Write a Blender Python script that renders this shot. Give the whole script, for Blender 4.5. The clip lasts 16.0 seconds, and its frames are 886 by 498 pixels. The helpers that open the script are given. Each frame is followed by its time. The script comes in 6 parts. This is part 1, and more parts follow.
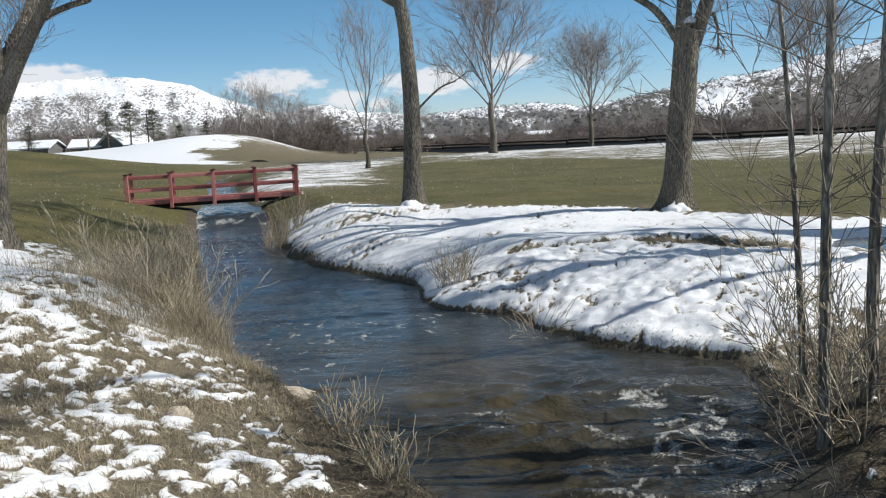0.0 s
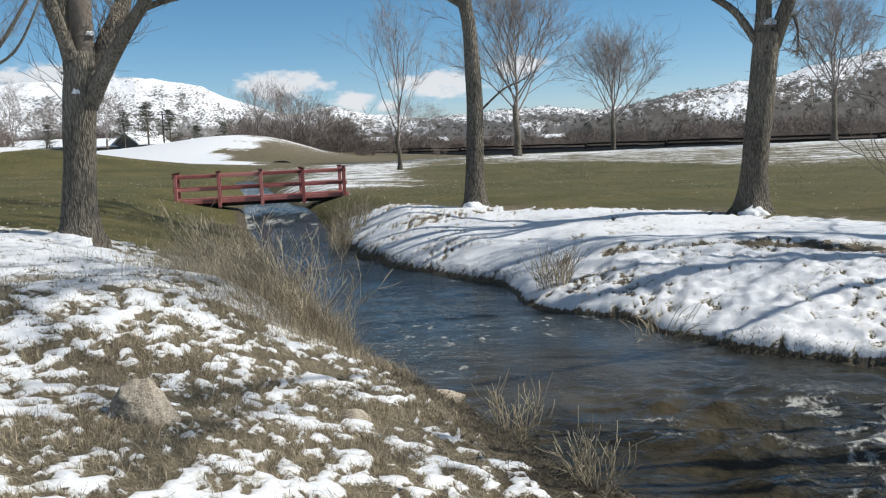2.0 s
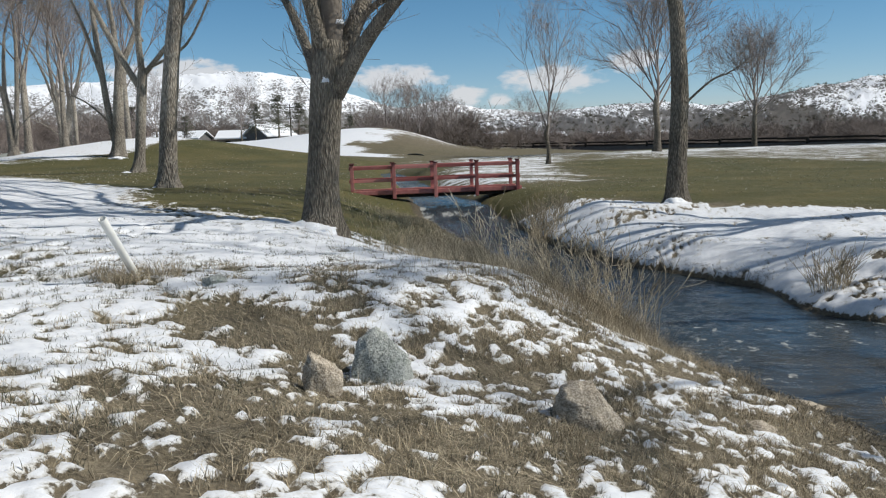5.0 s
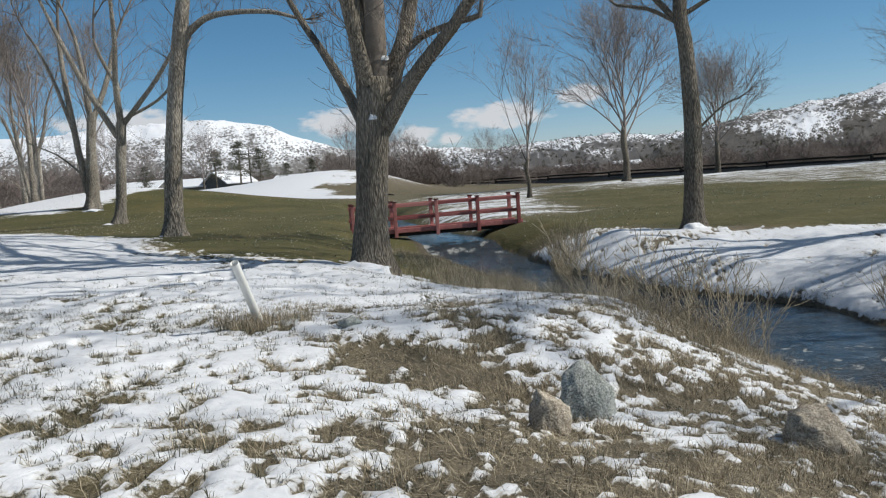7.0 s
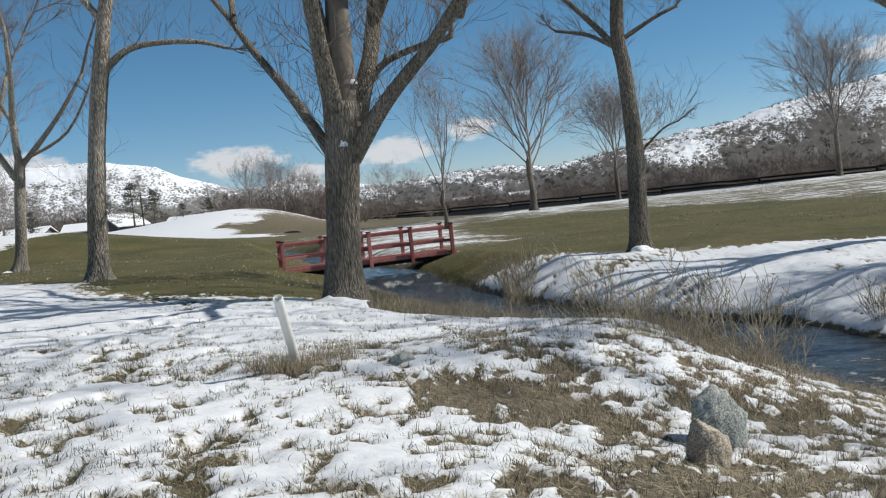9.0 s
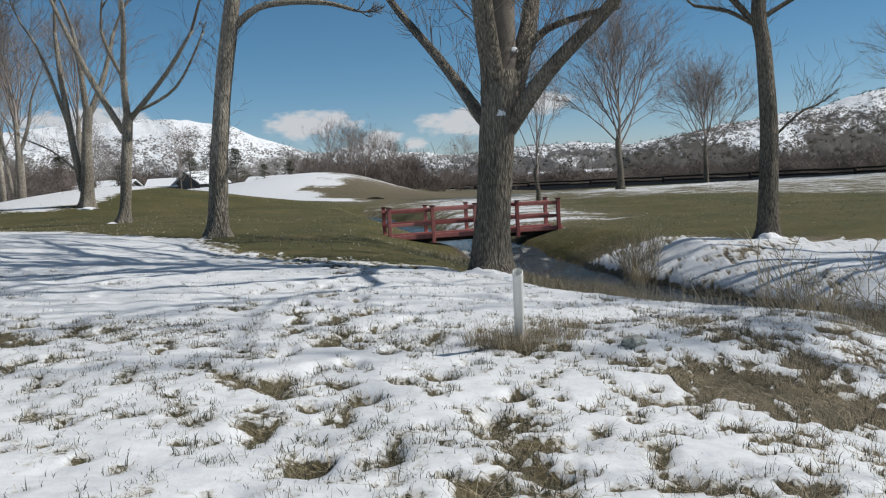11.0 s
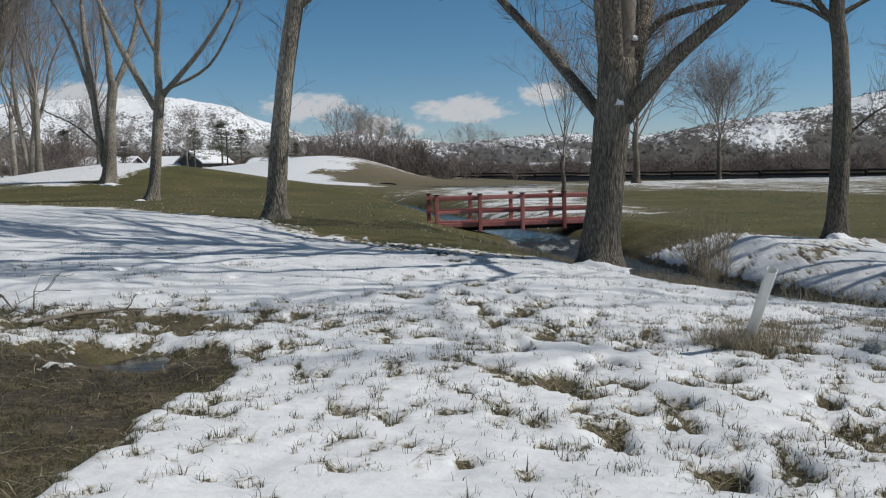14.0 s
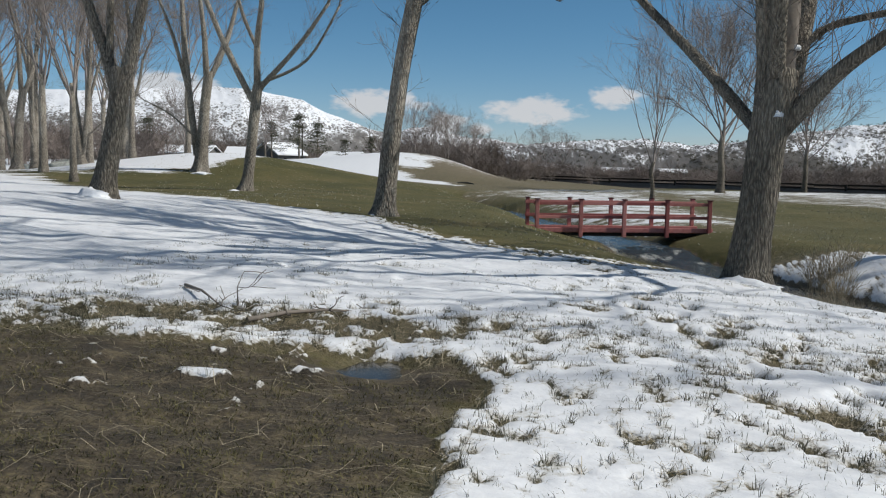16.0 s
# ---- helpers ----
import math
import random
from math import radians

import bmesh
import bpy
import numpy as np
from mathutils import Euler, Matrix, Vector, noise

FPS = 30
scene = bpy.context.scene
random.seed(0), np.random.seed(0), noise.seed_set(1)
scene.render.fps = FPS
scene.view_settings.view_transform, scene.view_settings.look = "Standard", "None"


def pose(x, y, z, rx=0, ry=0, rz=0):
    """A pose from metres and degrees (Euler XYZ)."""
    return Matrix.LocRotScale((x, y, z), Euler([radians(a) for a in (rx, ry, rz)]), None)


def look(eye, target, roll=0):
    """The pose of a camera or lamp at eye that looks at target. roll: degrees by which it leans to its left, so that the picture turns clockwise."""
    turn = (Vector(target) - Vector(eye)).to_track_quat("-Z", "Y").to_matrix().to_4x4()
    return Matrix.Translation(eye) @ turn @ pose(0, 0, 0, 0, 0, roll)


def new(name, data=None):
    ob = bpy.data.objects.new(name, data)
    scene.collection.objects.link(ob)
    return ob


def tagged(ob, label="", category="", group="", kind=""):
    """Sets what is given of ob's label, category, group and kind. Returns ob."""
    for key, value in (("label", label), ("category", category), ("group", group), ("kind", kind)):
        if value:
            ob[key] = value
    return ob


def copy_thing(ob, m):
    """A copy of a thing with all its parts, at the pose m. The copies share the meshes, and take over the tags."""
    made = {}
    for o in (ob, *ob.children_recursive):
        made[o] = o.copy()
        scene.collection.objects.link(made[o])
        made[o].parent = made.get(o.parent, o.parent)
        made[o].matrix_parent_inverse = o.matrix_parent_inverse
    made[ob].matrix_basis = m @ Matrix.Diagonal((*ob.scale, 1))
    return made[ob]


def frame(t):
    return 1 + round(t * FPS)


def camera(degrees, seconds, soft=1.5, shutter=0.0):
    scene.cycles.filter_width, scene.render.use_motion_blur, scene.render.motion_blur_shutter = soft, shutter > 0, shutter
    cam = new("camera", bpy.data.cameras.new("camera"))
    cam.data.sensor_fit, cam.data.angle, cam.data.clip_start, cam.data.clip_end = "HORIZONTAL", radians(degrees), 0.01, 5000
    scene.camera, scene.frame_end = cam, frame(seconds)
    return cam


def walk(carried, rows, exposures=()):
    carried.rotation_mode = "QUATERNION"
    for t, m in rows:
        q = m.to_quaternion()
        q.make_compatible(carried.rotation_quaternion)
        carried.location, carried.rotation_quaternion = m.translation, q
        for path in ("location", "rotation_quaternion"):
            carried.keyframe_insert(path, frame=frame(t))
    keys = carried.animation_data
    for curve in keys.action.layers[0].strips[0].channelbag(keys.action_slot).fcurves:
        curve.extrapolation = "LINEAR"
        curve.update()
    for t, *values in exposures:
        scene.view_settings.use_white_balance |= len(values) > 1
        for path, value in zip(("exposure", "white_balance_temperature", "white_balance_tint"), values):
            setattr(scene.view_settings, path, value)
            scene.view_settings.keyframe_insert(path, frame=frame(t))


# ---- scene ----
cam = camera(52.5, 16.0, 1.2)
METRES, EYE, TILT, LEAN, TURN = 11.0, 1.5, -7.0, 3.0, 0.0
ROWS = [
    (0.0, 0.0, 0.0, 0.0, -0.0, 0.0, 0.0),
    (0.5, -0.0306, 0.0095, -0.0023, -0.11, -0.02, -0.12),
    (1.0, -0.065, 0.01, -0.0031, -0.02, 0.05, -0.29),
    (1.5, -0.0979, 0.0091, -0.0035, 0.01, 0.01, -0.31),
    (2.0, -0.1289, 0.0175, -0.0024, 0.44, 0.17, -0.54),
    (2.5, -0.162, 0.0162, -0.0033, 1.81, 0.9, -1.05),
    (3.0, -0.1945, 0.0157, -0.0047, 2.64, 0.89, -1.04),
    (3.5, -0.2291, 0.0242, -0.0047, 3.87, 1.26, -0.38),
    (4.0, -0.2651, 0.0263, -0.0062, 4.07, 1.85, 0.09),
    (4.5, -0.2994, 0.0334, -0.0084, 4.24, 0.88, -0.6),
    (5.0, -0.3324, 0.0471, -0.0064, 7.31, -0.33, -1.9),
    (7.5, -0.5069, 0.0622, -0.0136, 3.11, 3.03, 2.47),
    (8.0, -0.5343, 0.0742, -0.0124, 0.32, 3.5, 3.65),
    (8.5, -0.5646, 0.0851, -0.0117, -1.43, 2.5, 4.57),
    (9.0, -0.5937, 0.1102, -0.013, -1.82, 4.16, 3.45),
    (9.5, -0.6199, 0.1273, -0.0053, -0.96, 6.92, 1.51),
    (10.0, -0.6485, 0.1288, -0.0049, 2.15, 2.41, 0.81),
    (12.5, -0.7871, 0.1513, -0.0035, 1.69, 2.67, -0.78),
    (13.0, -0.8116, 0.1527, -0.0028, 1.62, 2.42, -0.88),
    (13.5, -0.8373, 0.151, -0.0042, 1.54, 1.76, -1.73),
    (14.0, -0.8625, 0.1571, -0.0061, 1.74, 1.71, -1.93),
    (14.5, -0.8898, 0.1598, -0.0058, 2.85, 1.7, -3.01),
    (15.0, -0.919, 0.1606, -0.0073, 4.01, 0.74, -4.58),
    (15.5, -0.9441, 0.1672, -0.0072, 4.42, 0.81, -4.85),
    (16.0, -0.966, 0.1705, -0.0041, 5.67, 1.44, -4.69),
]
EXPOSURE = [(0.0, 0.14), (1.5, 0.08), (3.5, 0.02), (5.0, -0.15), (7.5, -0.22), (9.0, -0.15), (10.0, -0.27), (12.5, -0.38), (14.0, -0.48), (16.0, -0.32)]
walk(cam, [(t, pose(0, 0, EYE, TILT, LEAN, TURN) @ pose(METRES * x, METRES * y, METRES * z, 90 + pitch, roll, yaw)) for t, x, y, z, yaw, pitch, roll in ROWS], EXPOSURE)

# ---- light ----
SUN_AZ, SUN_EL = 90.0, 44.5
sun_dir = Vector((math.sin(radians(SUN_AZ)) * math.cos(radians(SUN_EL)), math.cos(radians(SUN_AZ)) * math.cos(radians(SUN_EL)), math.sin(radians(SUN_EL))))
sun_data = bpy.data.lights.new("sun", "SUN")
sun_data.energy, sun_data.angle, sun_data.color = 4.6, radians(0.53), (1.0, 0.965, 0.89)
sun = new("sun", sun_data)
sun.matrix_world = look(sun_dir * 100, (0, 0, 0))

world = bpy.data.worlds.new("sky")
scene.world = world
world.use_nodes = True
wt = world.node_tree
wt.nodes.clear()


def wn(kind, **kw):
    n = wt.nodes.new(kind)
    for k, v in kw.items():
        n.inputs[int(k[1:])].default_value = v
    return n


def wmath(op, a, b=None, c=None):
    n = wt.nodes.new("ShaderNodeMath")
    n.operation = op
    for i, v in enumerate((a, b, c)):
        if v is None:
            continue
        if isinstance(v, (int, float)):
            n.inputs[i].default_value = v
        else:
            wt.links.new(v, n.inputs[i])
    return n.outputs[0]


sky = wt.nodes.new("ShaderNodeTexSky")
sky.sky_type, sky.sun_disc = "NISHITA", False
sky.sun_elevation, sky.sun_rotation = radians(SUN_EL), radians(SUN_AZ)
sky.altitude, sky.air_density, sky.dust_density, sky.ozone_density = 2000, 1.0, 0.0, 2.6
tc = wt.nodes.new("ShaderNodeTexCoord")
sep = wt.nodes.new("ShaderNodeSeparateXYZ")
wt.links.new(tc.outputs["Generated"], sep.inputs[0])
az = wmath("MULTIPLY", wmath("ARCTAN2", sep.outputs[0], sep.outputs[1]), 57.2958)
el = wmath("MULTIPLY", wmath("ARCSINE", sep.outputs[2]), 57.2958)
comb = wt.nodes.new("ShaderNodeCombineXYZ")
wt.links.new(az, comb.inputs[0])
wt.links.new(wmath("MULTIPLY", el, 2.2), comb.inputs[1])
puff = wt.nodes.new("ShaderNodeTexNoise")
puff.inputs["Scale"].default_value, puff.inputs["Detail"].default_value, puff.inputs["Roughness"].default_value = 0.75, 6, 0.55
wt.links.new(comb.outputs[0], puff.inputs["Vector"])
cover = None
for a0, e0, wa, we in ((-10.4, 3.9, 3.4, 1.05), (-24.0, 4.7, 4.6, 0.9), (-6.0, 2.8, 1.7, 0.75), (-0.6, 3.55, 3.6, 1.1), (4.6, 4.5, 2.0, 0.9), (-3.9, 2.4, 1.0, 0.5), (31, 6, 5, 1.2), (-44, 6, 6, 1.3)):
    d = wmath("ADD", wmath("POWER", wmath("ABSOLUTE", wmath("DIVIDE", wmath("SUBTRACT", az, a0), wa)), 2.0), wmath("POWER", wmath("ABSOLUTE", wmath("DIVIDE", wmath("SUBTRACT", el, e0), we)), 2.0))
    m = wmath("SUBTRACT", 1.0, d)
    cover = m if cover is None else wmath("MAXIMUM", cover, m)
cl = wt.nodes.new("ShaderNodeMapRange")
cl.interpolation_type = "SMOOTHSTEP"
cl.inputs[1].default_value, cl.inputs[2].default_value = 0.34, 0.82
wt.links.new(wmath("ADD", wmath("MULTIPLY", cover, 0.62), wmath("SUBTRACT", wmath("MULTIPLY", puff.outputs["Fac"], 1.5), 0.45)), cl.inputs[0])
mixc = wt.nodes.new("ShaderNodeMix")
mixc.data_type = "RGBA"
wt.links.new(wmath("MULTIPLY", cl.outputs[0], 0.85), mixc.inputs["Factor"])
deep_blue = wt.nodes.new("ShaderNodeHueSaturation")
haze = wmath("EXPONENT", wmath("DIVIDE", wmath("ABSOLUTE", el), -7.0))
tint = wt.nodes.new("ShaderNodeMix")
tint.data_type, tint.blend_type = "RGBA", "MULTIPLY"
wt.links.new(haze, tint.inputs["Factor"])
tint.inputs[7].default_value = (0.94, 0.96, 1.14, 1)
deep_blue.inputs["Hue"].default_value = 0.488
wt.links.new(wmath("ADD", 0.72, wmath("MULTIPLY", wmath("EXPONENT", wmath("MULTIPLY", wmath("POWER", wmath("DIVIDE", wmath("ABSOLUTE", el), 22.0), 4.0), -1.0)), 0.52)), deep_blue.inputs["Saturation"])
wt.links.new(sky.outputs[0], deep_blue.inputs["Color"])
wt.links.new(deep_blue.outputs[0], tint.inputs[6])
wt.links.new(tint.outputs[2], mixc.inputs[6])
mixc.inputs[7].default_value = (8.6, 8.6, 8.8, 1)
bg = wt.nodes.new("ShaderNodeBackground")
bg.inputs[1].default_value = 0.092
wt.links.new(mixc.outputs[2], bg.inputs[0])
wo = wt.nodes.new("ShaderNodeOutputWorld")
wt.links.new(bg.outputs[0], wo.inputs[0])


# ---- materials ----
class Mat:
    """A node material with short ways to add nodes."""

    def __init__(self, name, rough=0.8, metal=0.0):
        self.m = bpy.data.materials.new(name)
        self.m.use_nodes = True
        self.t = self.m.node_tree
        self.b = self.t.nodes["Principled BSDF"]
        self.b.inputs["Roughness"].default_value = rough
        self.b.inputs["Metallic"].default_value = metal
        self.pos = None

    def link(self, a, b):
        self.t.links.new(a, b)

    def where(self, local=False):
        n = self.t.nodes.new("ShaderNodeTexCoord" if local else "ShaderNodeNewGeometry")
        return n.outputs["Object" if local else "Position"]

    def stretch(self, v, s):
        n = self.t.nodes.new("ShaderNodeVectorMath")
        n.operation = "MULTIPLY"
        self.link(v, n.inputs[0])
        n.inputs[1].default_value = s
        return n.outputs[0]

    def noise(self, v, scale, detail=4, rough=0.55):
        n = self.t.nodes.new("ShaderNodeTexNoise")
        n.inputs["Scale"].default_value, n.inputs["Detail"].default_value, n.inputs["Roughness"].default_value = scale, detail, rough
        self.link(v, n.inputs["Vector"])
        return n.outputs["Fac"]

    def voronoi(self, v, scale, out="Distance"):
        n = self.t.nodes.new("ShaderNodeTexVoronoi")
        n.inputs["Scale"].default_value = scale
        self.link(v, n.inputs["Vector"])
        return n.outputs[out]

    def math(self, op, a, b=None):
        n = self.t.nodes.new("ShaderNodeMath")
        n.operation = op
        for i, v in enumerate((a, b)):
            if v is None:
                continue
            if isinstance(v, (int, float)):
                n.inputs[i].default_value = v
            else:
                self.link(v, n.inputs[i])
        return n.outputs[0]

    def step(self, v, lo, hi, a=0.0, b=1.0):
        n = self.t.nodes.new("ShaderNodeMapRange")
        n.interpolation_type = "SMOOTHSTEP"
        self.link(v, n.inputs[0])
        for i, x in enumerate((lo, hi, a, b)):
            n.inputs[i + 1].default_value = x
        return n.outputs[0]

    def attr(self, name):
        n = self.t.nodes.new("ShaderNodeAttribute")
        n.attribute_name = name
        return n.outputs["Fac"]

    def chance(self, island=False):
        n = self.t.nodes.new("ShaderNodeNewGeometry" if island else "ShaderNodeObjectInfo")
        return n.outputs["Random Per Island" if island else "Random"]

    def ramp(self, v, *stops):
        n = self.t.nodes.new("ShaderNodeValToRGB")
        e = n.color_ramp.elements
        while len(e) < len(stops):
            e.new(0.5)
        for s, (p, c) in zip(e, stops):
            s.position, s.color = p, (*c, 1)
        self.link(v, n.inputs[0])
        return n.outputs[0]

    def mix(self, f, a, b):
        n = self.t.nodes.new("ShaderNodeMix")
        n.data_type = "RGBA"
        for v, i in ((f, "Factor"), (a, 6), (b, 7)):
            if isinstance(v, (int, float)):
                n.inputs[i].default_value = v
            elif isinstance(v, tuple):
                n.inputs[i].default_value = (*v, 1)
            else:
                self.link(v, n.inputs[i])
        return n.outputs[2]

    def color(self, c):
        if isinstance(c, tuple):
            self.b.inputs["Base Color"].default_value = (*c, 1)
        else:
            self.link(c, self.b.inputs["Base Color"])
        return self

    def rough(self, v):
        self.link(v, self.b.inputs["Roughness"])
        return self

    def bump(self, h, strength=0.5, dist=0.02):
        n = self.t.nodes.new("ShaderNodeBump")
        n.inputs["Strength"].default_value, n.inputs["Distance"].default_value = strength, dist
        self.link(h, n.inputs["Height"])
        self.link(n.outputs[0], self.b.inputs["Normal"])
        return self


def m_ground():
    k = Mat("snowy_grass_ground", 0.9)
    p = k.where()
    fine, mid, big = k.noise(p, 28, 4, 0.65), k.noise(p, 5, 4), k.noise(p, 0.35, 4)
    far = k.noise(k.stretch(p, (0.35, 1.0, 1.0)), 0.9, 6, 0.68)
    s = k.math("ADD", k.attr("snow"), k.math("MULTIPLY", k.math("SUBTRACT", fine, 0.5), 0.6))
    s = k.math("ADD", s, k.math("MULTIPLY", k.math("SUBTRACT", far, 0.5), k.attr("patchy")))
    s = k.math("ADD", s, k.math("MULTIPLY", k.math("SUBTRACT", k.noise(k.stretch(p, (0.6, 1.0, 1.0)), 4.0, 5, 0.65), 0.5), k.math("MULTIPLY", k.attr("patchy"), 0.55)))
    snow = k.step(s, 0.46, 0.56)
    green = k.ramp(k.math("ADD", k.math("MULTIPLY", big, 0.45), k.math("ADD", k.math("MULTIPLY", mid, 0.25), k.math("MULTIPLY", fine, 0.3))), (0.33, (0.040, 0.042, 0.010)), (0.48, (0.070, 0.066, 0.016)), (0.66, (0.140, 0.110, 0.040)))
    straw = k.ramp(k.math("ADD", k.math("MULTIPLY", fine, 0.5), k.math("MULTIPLY", mid, 0.5)), (0.3, (0.050, 0.041, 0.028)), (0.5, (0.135, 0.110, 0.073)), (0.7, (0.27, 0.225, 0.15)))
    mud = k.ramp(k.math("ADD", k.math("MULTIPLY", mid, 0.6), k.math("MULTIPLY", fine, 0.4)), (0.32, (0.018, 0.014, 0.009)), (0.5, (0.055, 0.042, 0.026)), (0.66, (0.15, 0.118, 0.066)))
    soil = k.mix(k.attr("green"), straw, green)
    lines = None
    for turn, sx, sy in ((0.4, 1.0, 14.0), (1.5, 1.2, 16.0), (2.5, 0.9, 13.0)):
        rot = k.t.nodes.new("ShaderNodeVectorRotate")
        rot.rotation_type = "Z_AXIS"
        rot.inputs["Angle"].default_value = turn
        k.link(p, rot.inputs["Vector"])
        strand = k.step(k.noise(k.stretch(rot.outputs[0], (sx, sy, 2.0)), 9, 3, 0.7), 0.58, 0.68)
        lines = strand if lines is None else k.math("MAXIMUM", lines, strand)
    dry = k.math("MULTIPLY", lines, k.math("SUBTRACT", 0.85, k.math("MULTIPLY", k.attr("green"), 0.75)))
    soil = k.mix(k.step(k.math("ADD", k.attr("mud"), k.math("MULTIPLY", k.math("SUBTRACT", mid, 0.5), 0.9)), 0.35, 0.6), soil, mud)
    soil = k.mix(k.math("MULTIPLY", dry, 0.8), soil, (0.24, 0.21, 0.145))
    flakes = k.math("MULTIPLY", k.step(k.voronoi(p, 3.2), 0.10, 0.05), k.math("MULTIPLY", k.attr("green"), k.step(k.noise(p, 0.22, 3), 0.4, 0.6)))
    soil = k.mix(k.math("MULTIPLY", flakes, 0.8), soil, (0.62, 0.6, 0.52))
    white = k.ramp(k.noise(p, 11, 4, 0.6), (0.25, (0.66, 0.68, 0.72)), (0.6, (0.82, 0.835, 0.86)))
    thin = k.step(s, 0.50, 0.70)
    white = k.mix(thin, (0.56, 0.545, 0.51), white)
    k.color(k.mix(snow, soil, white))
    k.rough(k.math("SUBTRACT", k.math("ADD", 0.95, k.math("MULTIPLY", snow, -0.35)), k.math("MULTIPLY", k.attr("wet"), 0.45)))
    bare = k.math("SUBTRACT", 1.0, k.math("MULTIPLY", snow, 0.78))
    k.bump(k.math("ADD", k.math("MULTIPLY", k.math("ADD", k.math("MULTIPLY", fine, 0.8), mid), bare), k.math("MULTIPLY", snow, 0.8)), 0.75, 0.035)
    return k.m


def m_bark(name, dark, mid, light, scale=1.0):
    k = Mat(name, 0.95)
    p = k.where(True)
    warp = k.t.nodes.new("ShaderNodeVectorMath")
    warp.operation = "ADD"
    k.link(k.stretch(p, (1, 1, 0.2)), warp.inputs[0])
    wob = k.t.nodes.new("ShaderNodeTexNoise")
    wob.inputs["Scale"].default_value = 3.0
    k.link(p, wob.inputs["Vector"])
    k.link(k.stretch(wob.outputs["Color"], (0.10, 0.10, 0.05)), warp.inputs[1])
    furrow = k.voronoi(warp.outputs[0], 40 * scale)
    grain = k.noise(k.stretch(p, (1, 1, 0.3)), 50 * scale, 4)
    stain = k.noise(p, 0.9, 3)
    v = k.math("ADD", k.math("MULTIPLY", furrow, 0.75), k.math("ADD", k.math("MULTIPLY", grain, 0.3), k.math("MULTIPLY", k.math("SUBTRACT", stain, 0.5), -0.5)))
    height = k.t.nodes.new("ShaderNodeSeparateXYZ")
    k.link(p, height.inputs[0])
    dry = k.math("MULTIPLY", k.step(k.math("ADD", height.outputs[2], k.math("MULTIPLY", stain, 2.0)), 1.8, 5.0), k.step(k.noise(k.stretch(p, (1, 1, 0.35)), 4.0, 4, 0.65), 0.36, 0.62, 0.35, 0.85))
    c = k.ramp(v, (0.18, light), (0.42, mid), (0.75, dark))
    k.color(k.mix(k.math("MULTIPLY", dry, 0.65), c, k.ramp(v, (0.15, tuple(min(1.0, q * 1.7) for q in light)), (0.5, light), (0.8, mid))))
    k.bump(k.math("ADD", k.math("MULTIPLY", furrow, -1.0), k.math("MULTIPLY", grain, 0.3)), 1.0, 0.05)
    return k.m


def m_plain(name, c1, c2, scale=6.0, rough=0.85, bump=0.4, dist=0.01, chance=False, metal=0.0, island=False):
    k = Mat(name, rough, metal)
    p = k.where(True)
    n = k.math("ADD", k.math("MULTIPLY", k.noise(p, scale, 5, 0.6), 0.65), k.math("MULTIPLY", k.noise(p, scale * 9, 3), 0.35))
    if chance or island:
        n = k.math("ADD", n, k.math("MULTIPLY", k.math("SUBTRACT", k.chance(island), 0.5), 0.5))
    k.color(k.ramp(n, (0.3, c1), (0.7, c2)))
    k.bump(n, bump, dist)
    return k.m


def m_water():
    k = Mat("creek_water", 0.06)
    k.b.inputs["IOR"].default_value = 1.33
    p = k.where()
    sh = k.attr("shallow")
    bed = k.noise(p, 1.6, 5, 0.6)
    deep = k.ramp(bed, (0.3, (0.020, 0.031, 0.040)), (0.7, (0.044, 0.058, 0.068)))
    brown = k.ramp(bed, (0.3, (0.020, 0.018, 0.011)), (0.7, (0.072, 0.058, 0.034)))
    foam = k.step(k.math("ADD", k.attr("foam"), k.math("MULTIPLY", k.math("SUBTRACT", k.noise(k.stretch(p, (1.0, 0.6, 1.0)), 30, 7, 0.8), 0.5), 2.8)), 0.42, 1.15)
    k.color(k.mix(k.math("MULTIPLY", foam, 0.8), k.mix(sh, deep, brown), (0.62, 0.62, 0.58)))
    k.rough(k.math("ADD", 0.05, k.math("MULTIPLY", foam, 0.6)))
    small = k.noise(k.stretch(p, (0.75, 1.0, 1.0)), 7, 4, 0.6)
    fine = k.noise(p, 26, 3)
    calm = k.step(k.noise(k.stretch(p, (0.6, 0.45, 1.0)), 1.1, 3), 0.40, 0.62, 0.22, 0.9)
    rough_water = k.math("MAXIMUM", calm, k.math("MULTIPLY", k.attr("churn"), 1.0))
    k.bump(k.math("ADD", small, k.math("MULTIPLY", fine, 0.3)), 0.8, 0.05)
    bump_node = k.b.inputs["Normal"].links[0].from_node
    k.link(rough_water, bump_node.inputs["Strength"])
    return k.m


def m_still():
    k = Mat("still_meltwater", 0.14)
    k.b.inputs["IOR"].default_value = 1.33
    k.color(k.ramp(k.noise(k.where(), 4, 4), (0.3, (0.03, 0.028, 0.023)), (0.7, (0.075, 0.068, 0.052))))
    k.bump(k.noise(k.where(), 5, 3), 0.08, 0.02)
    return k.m


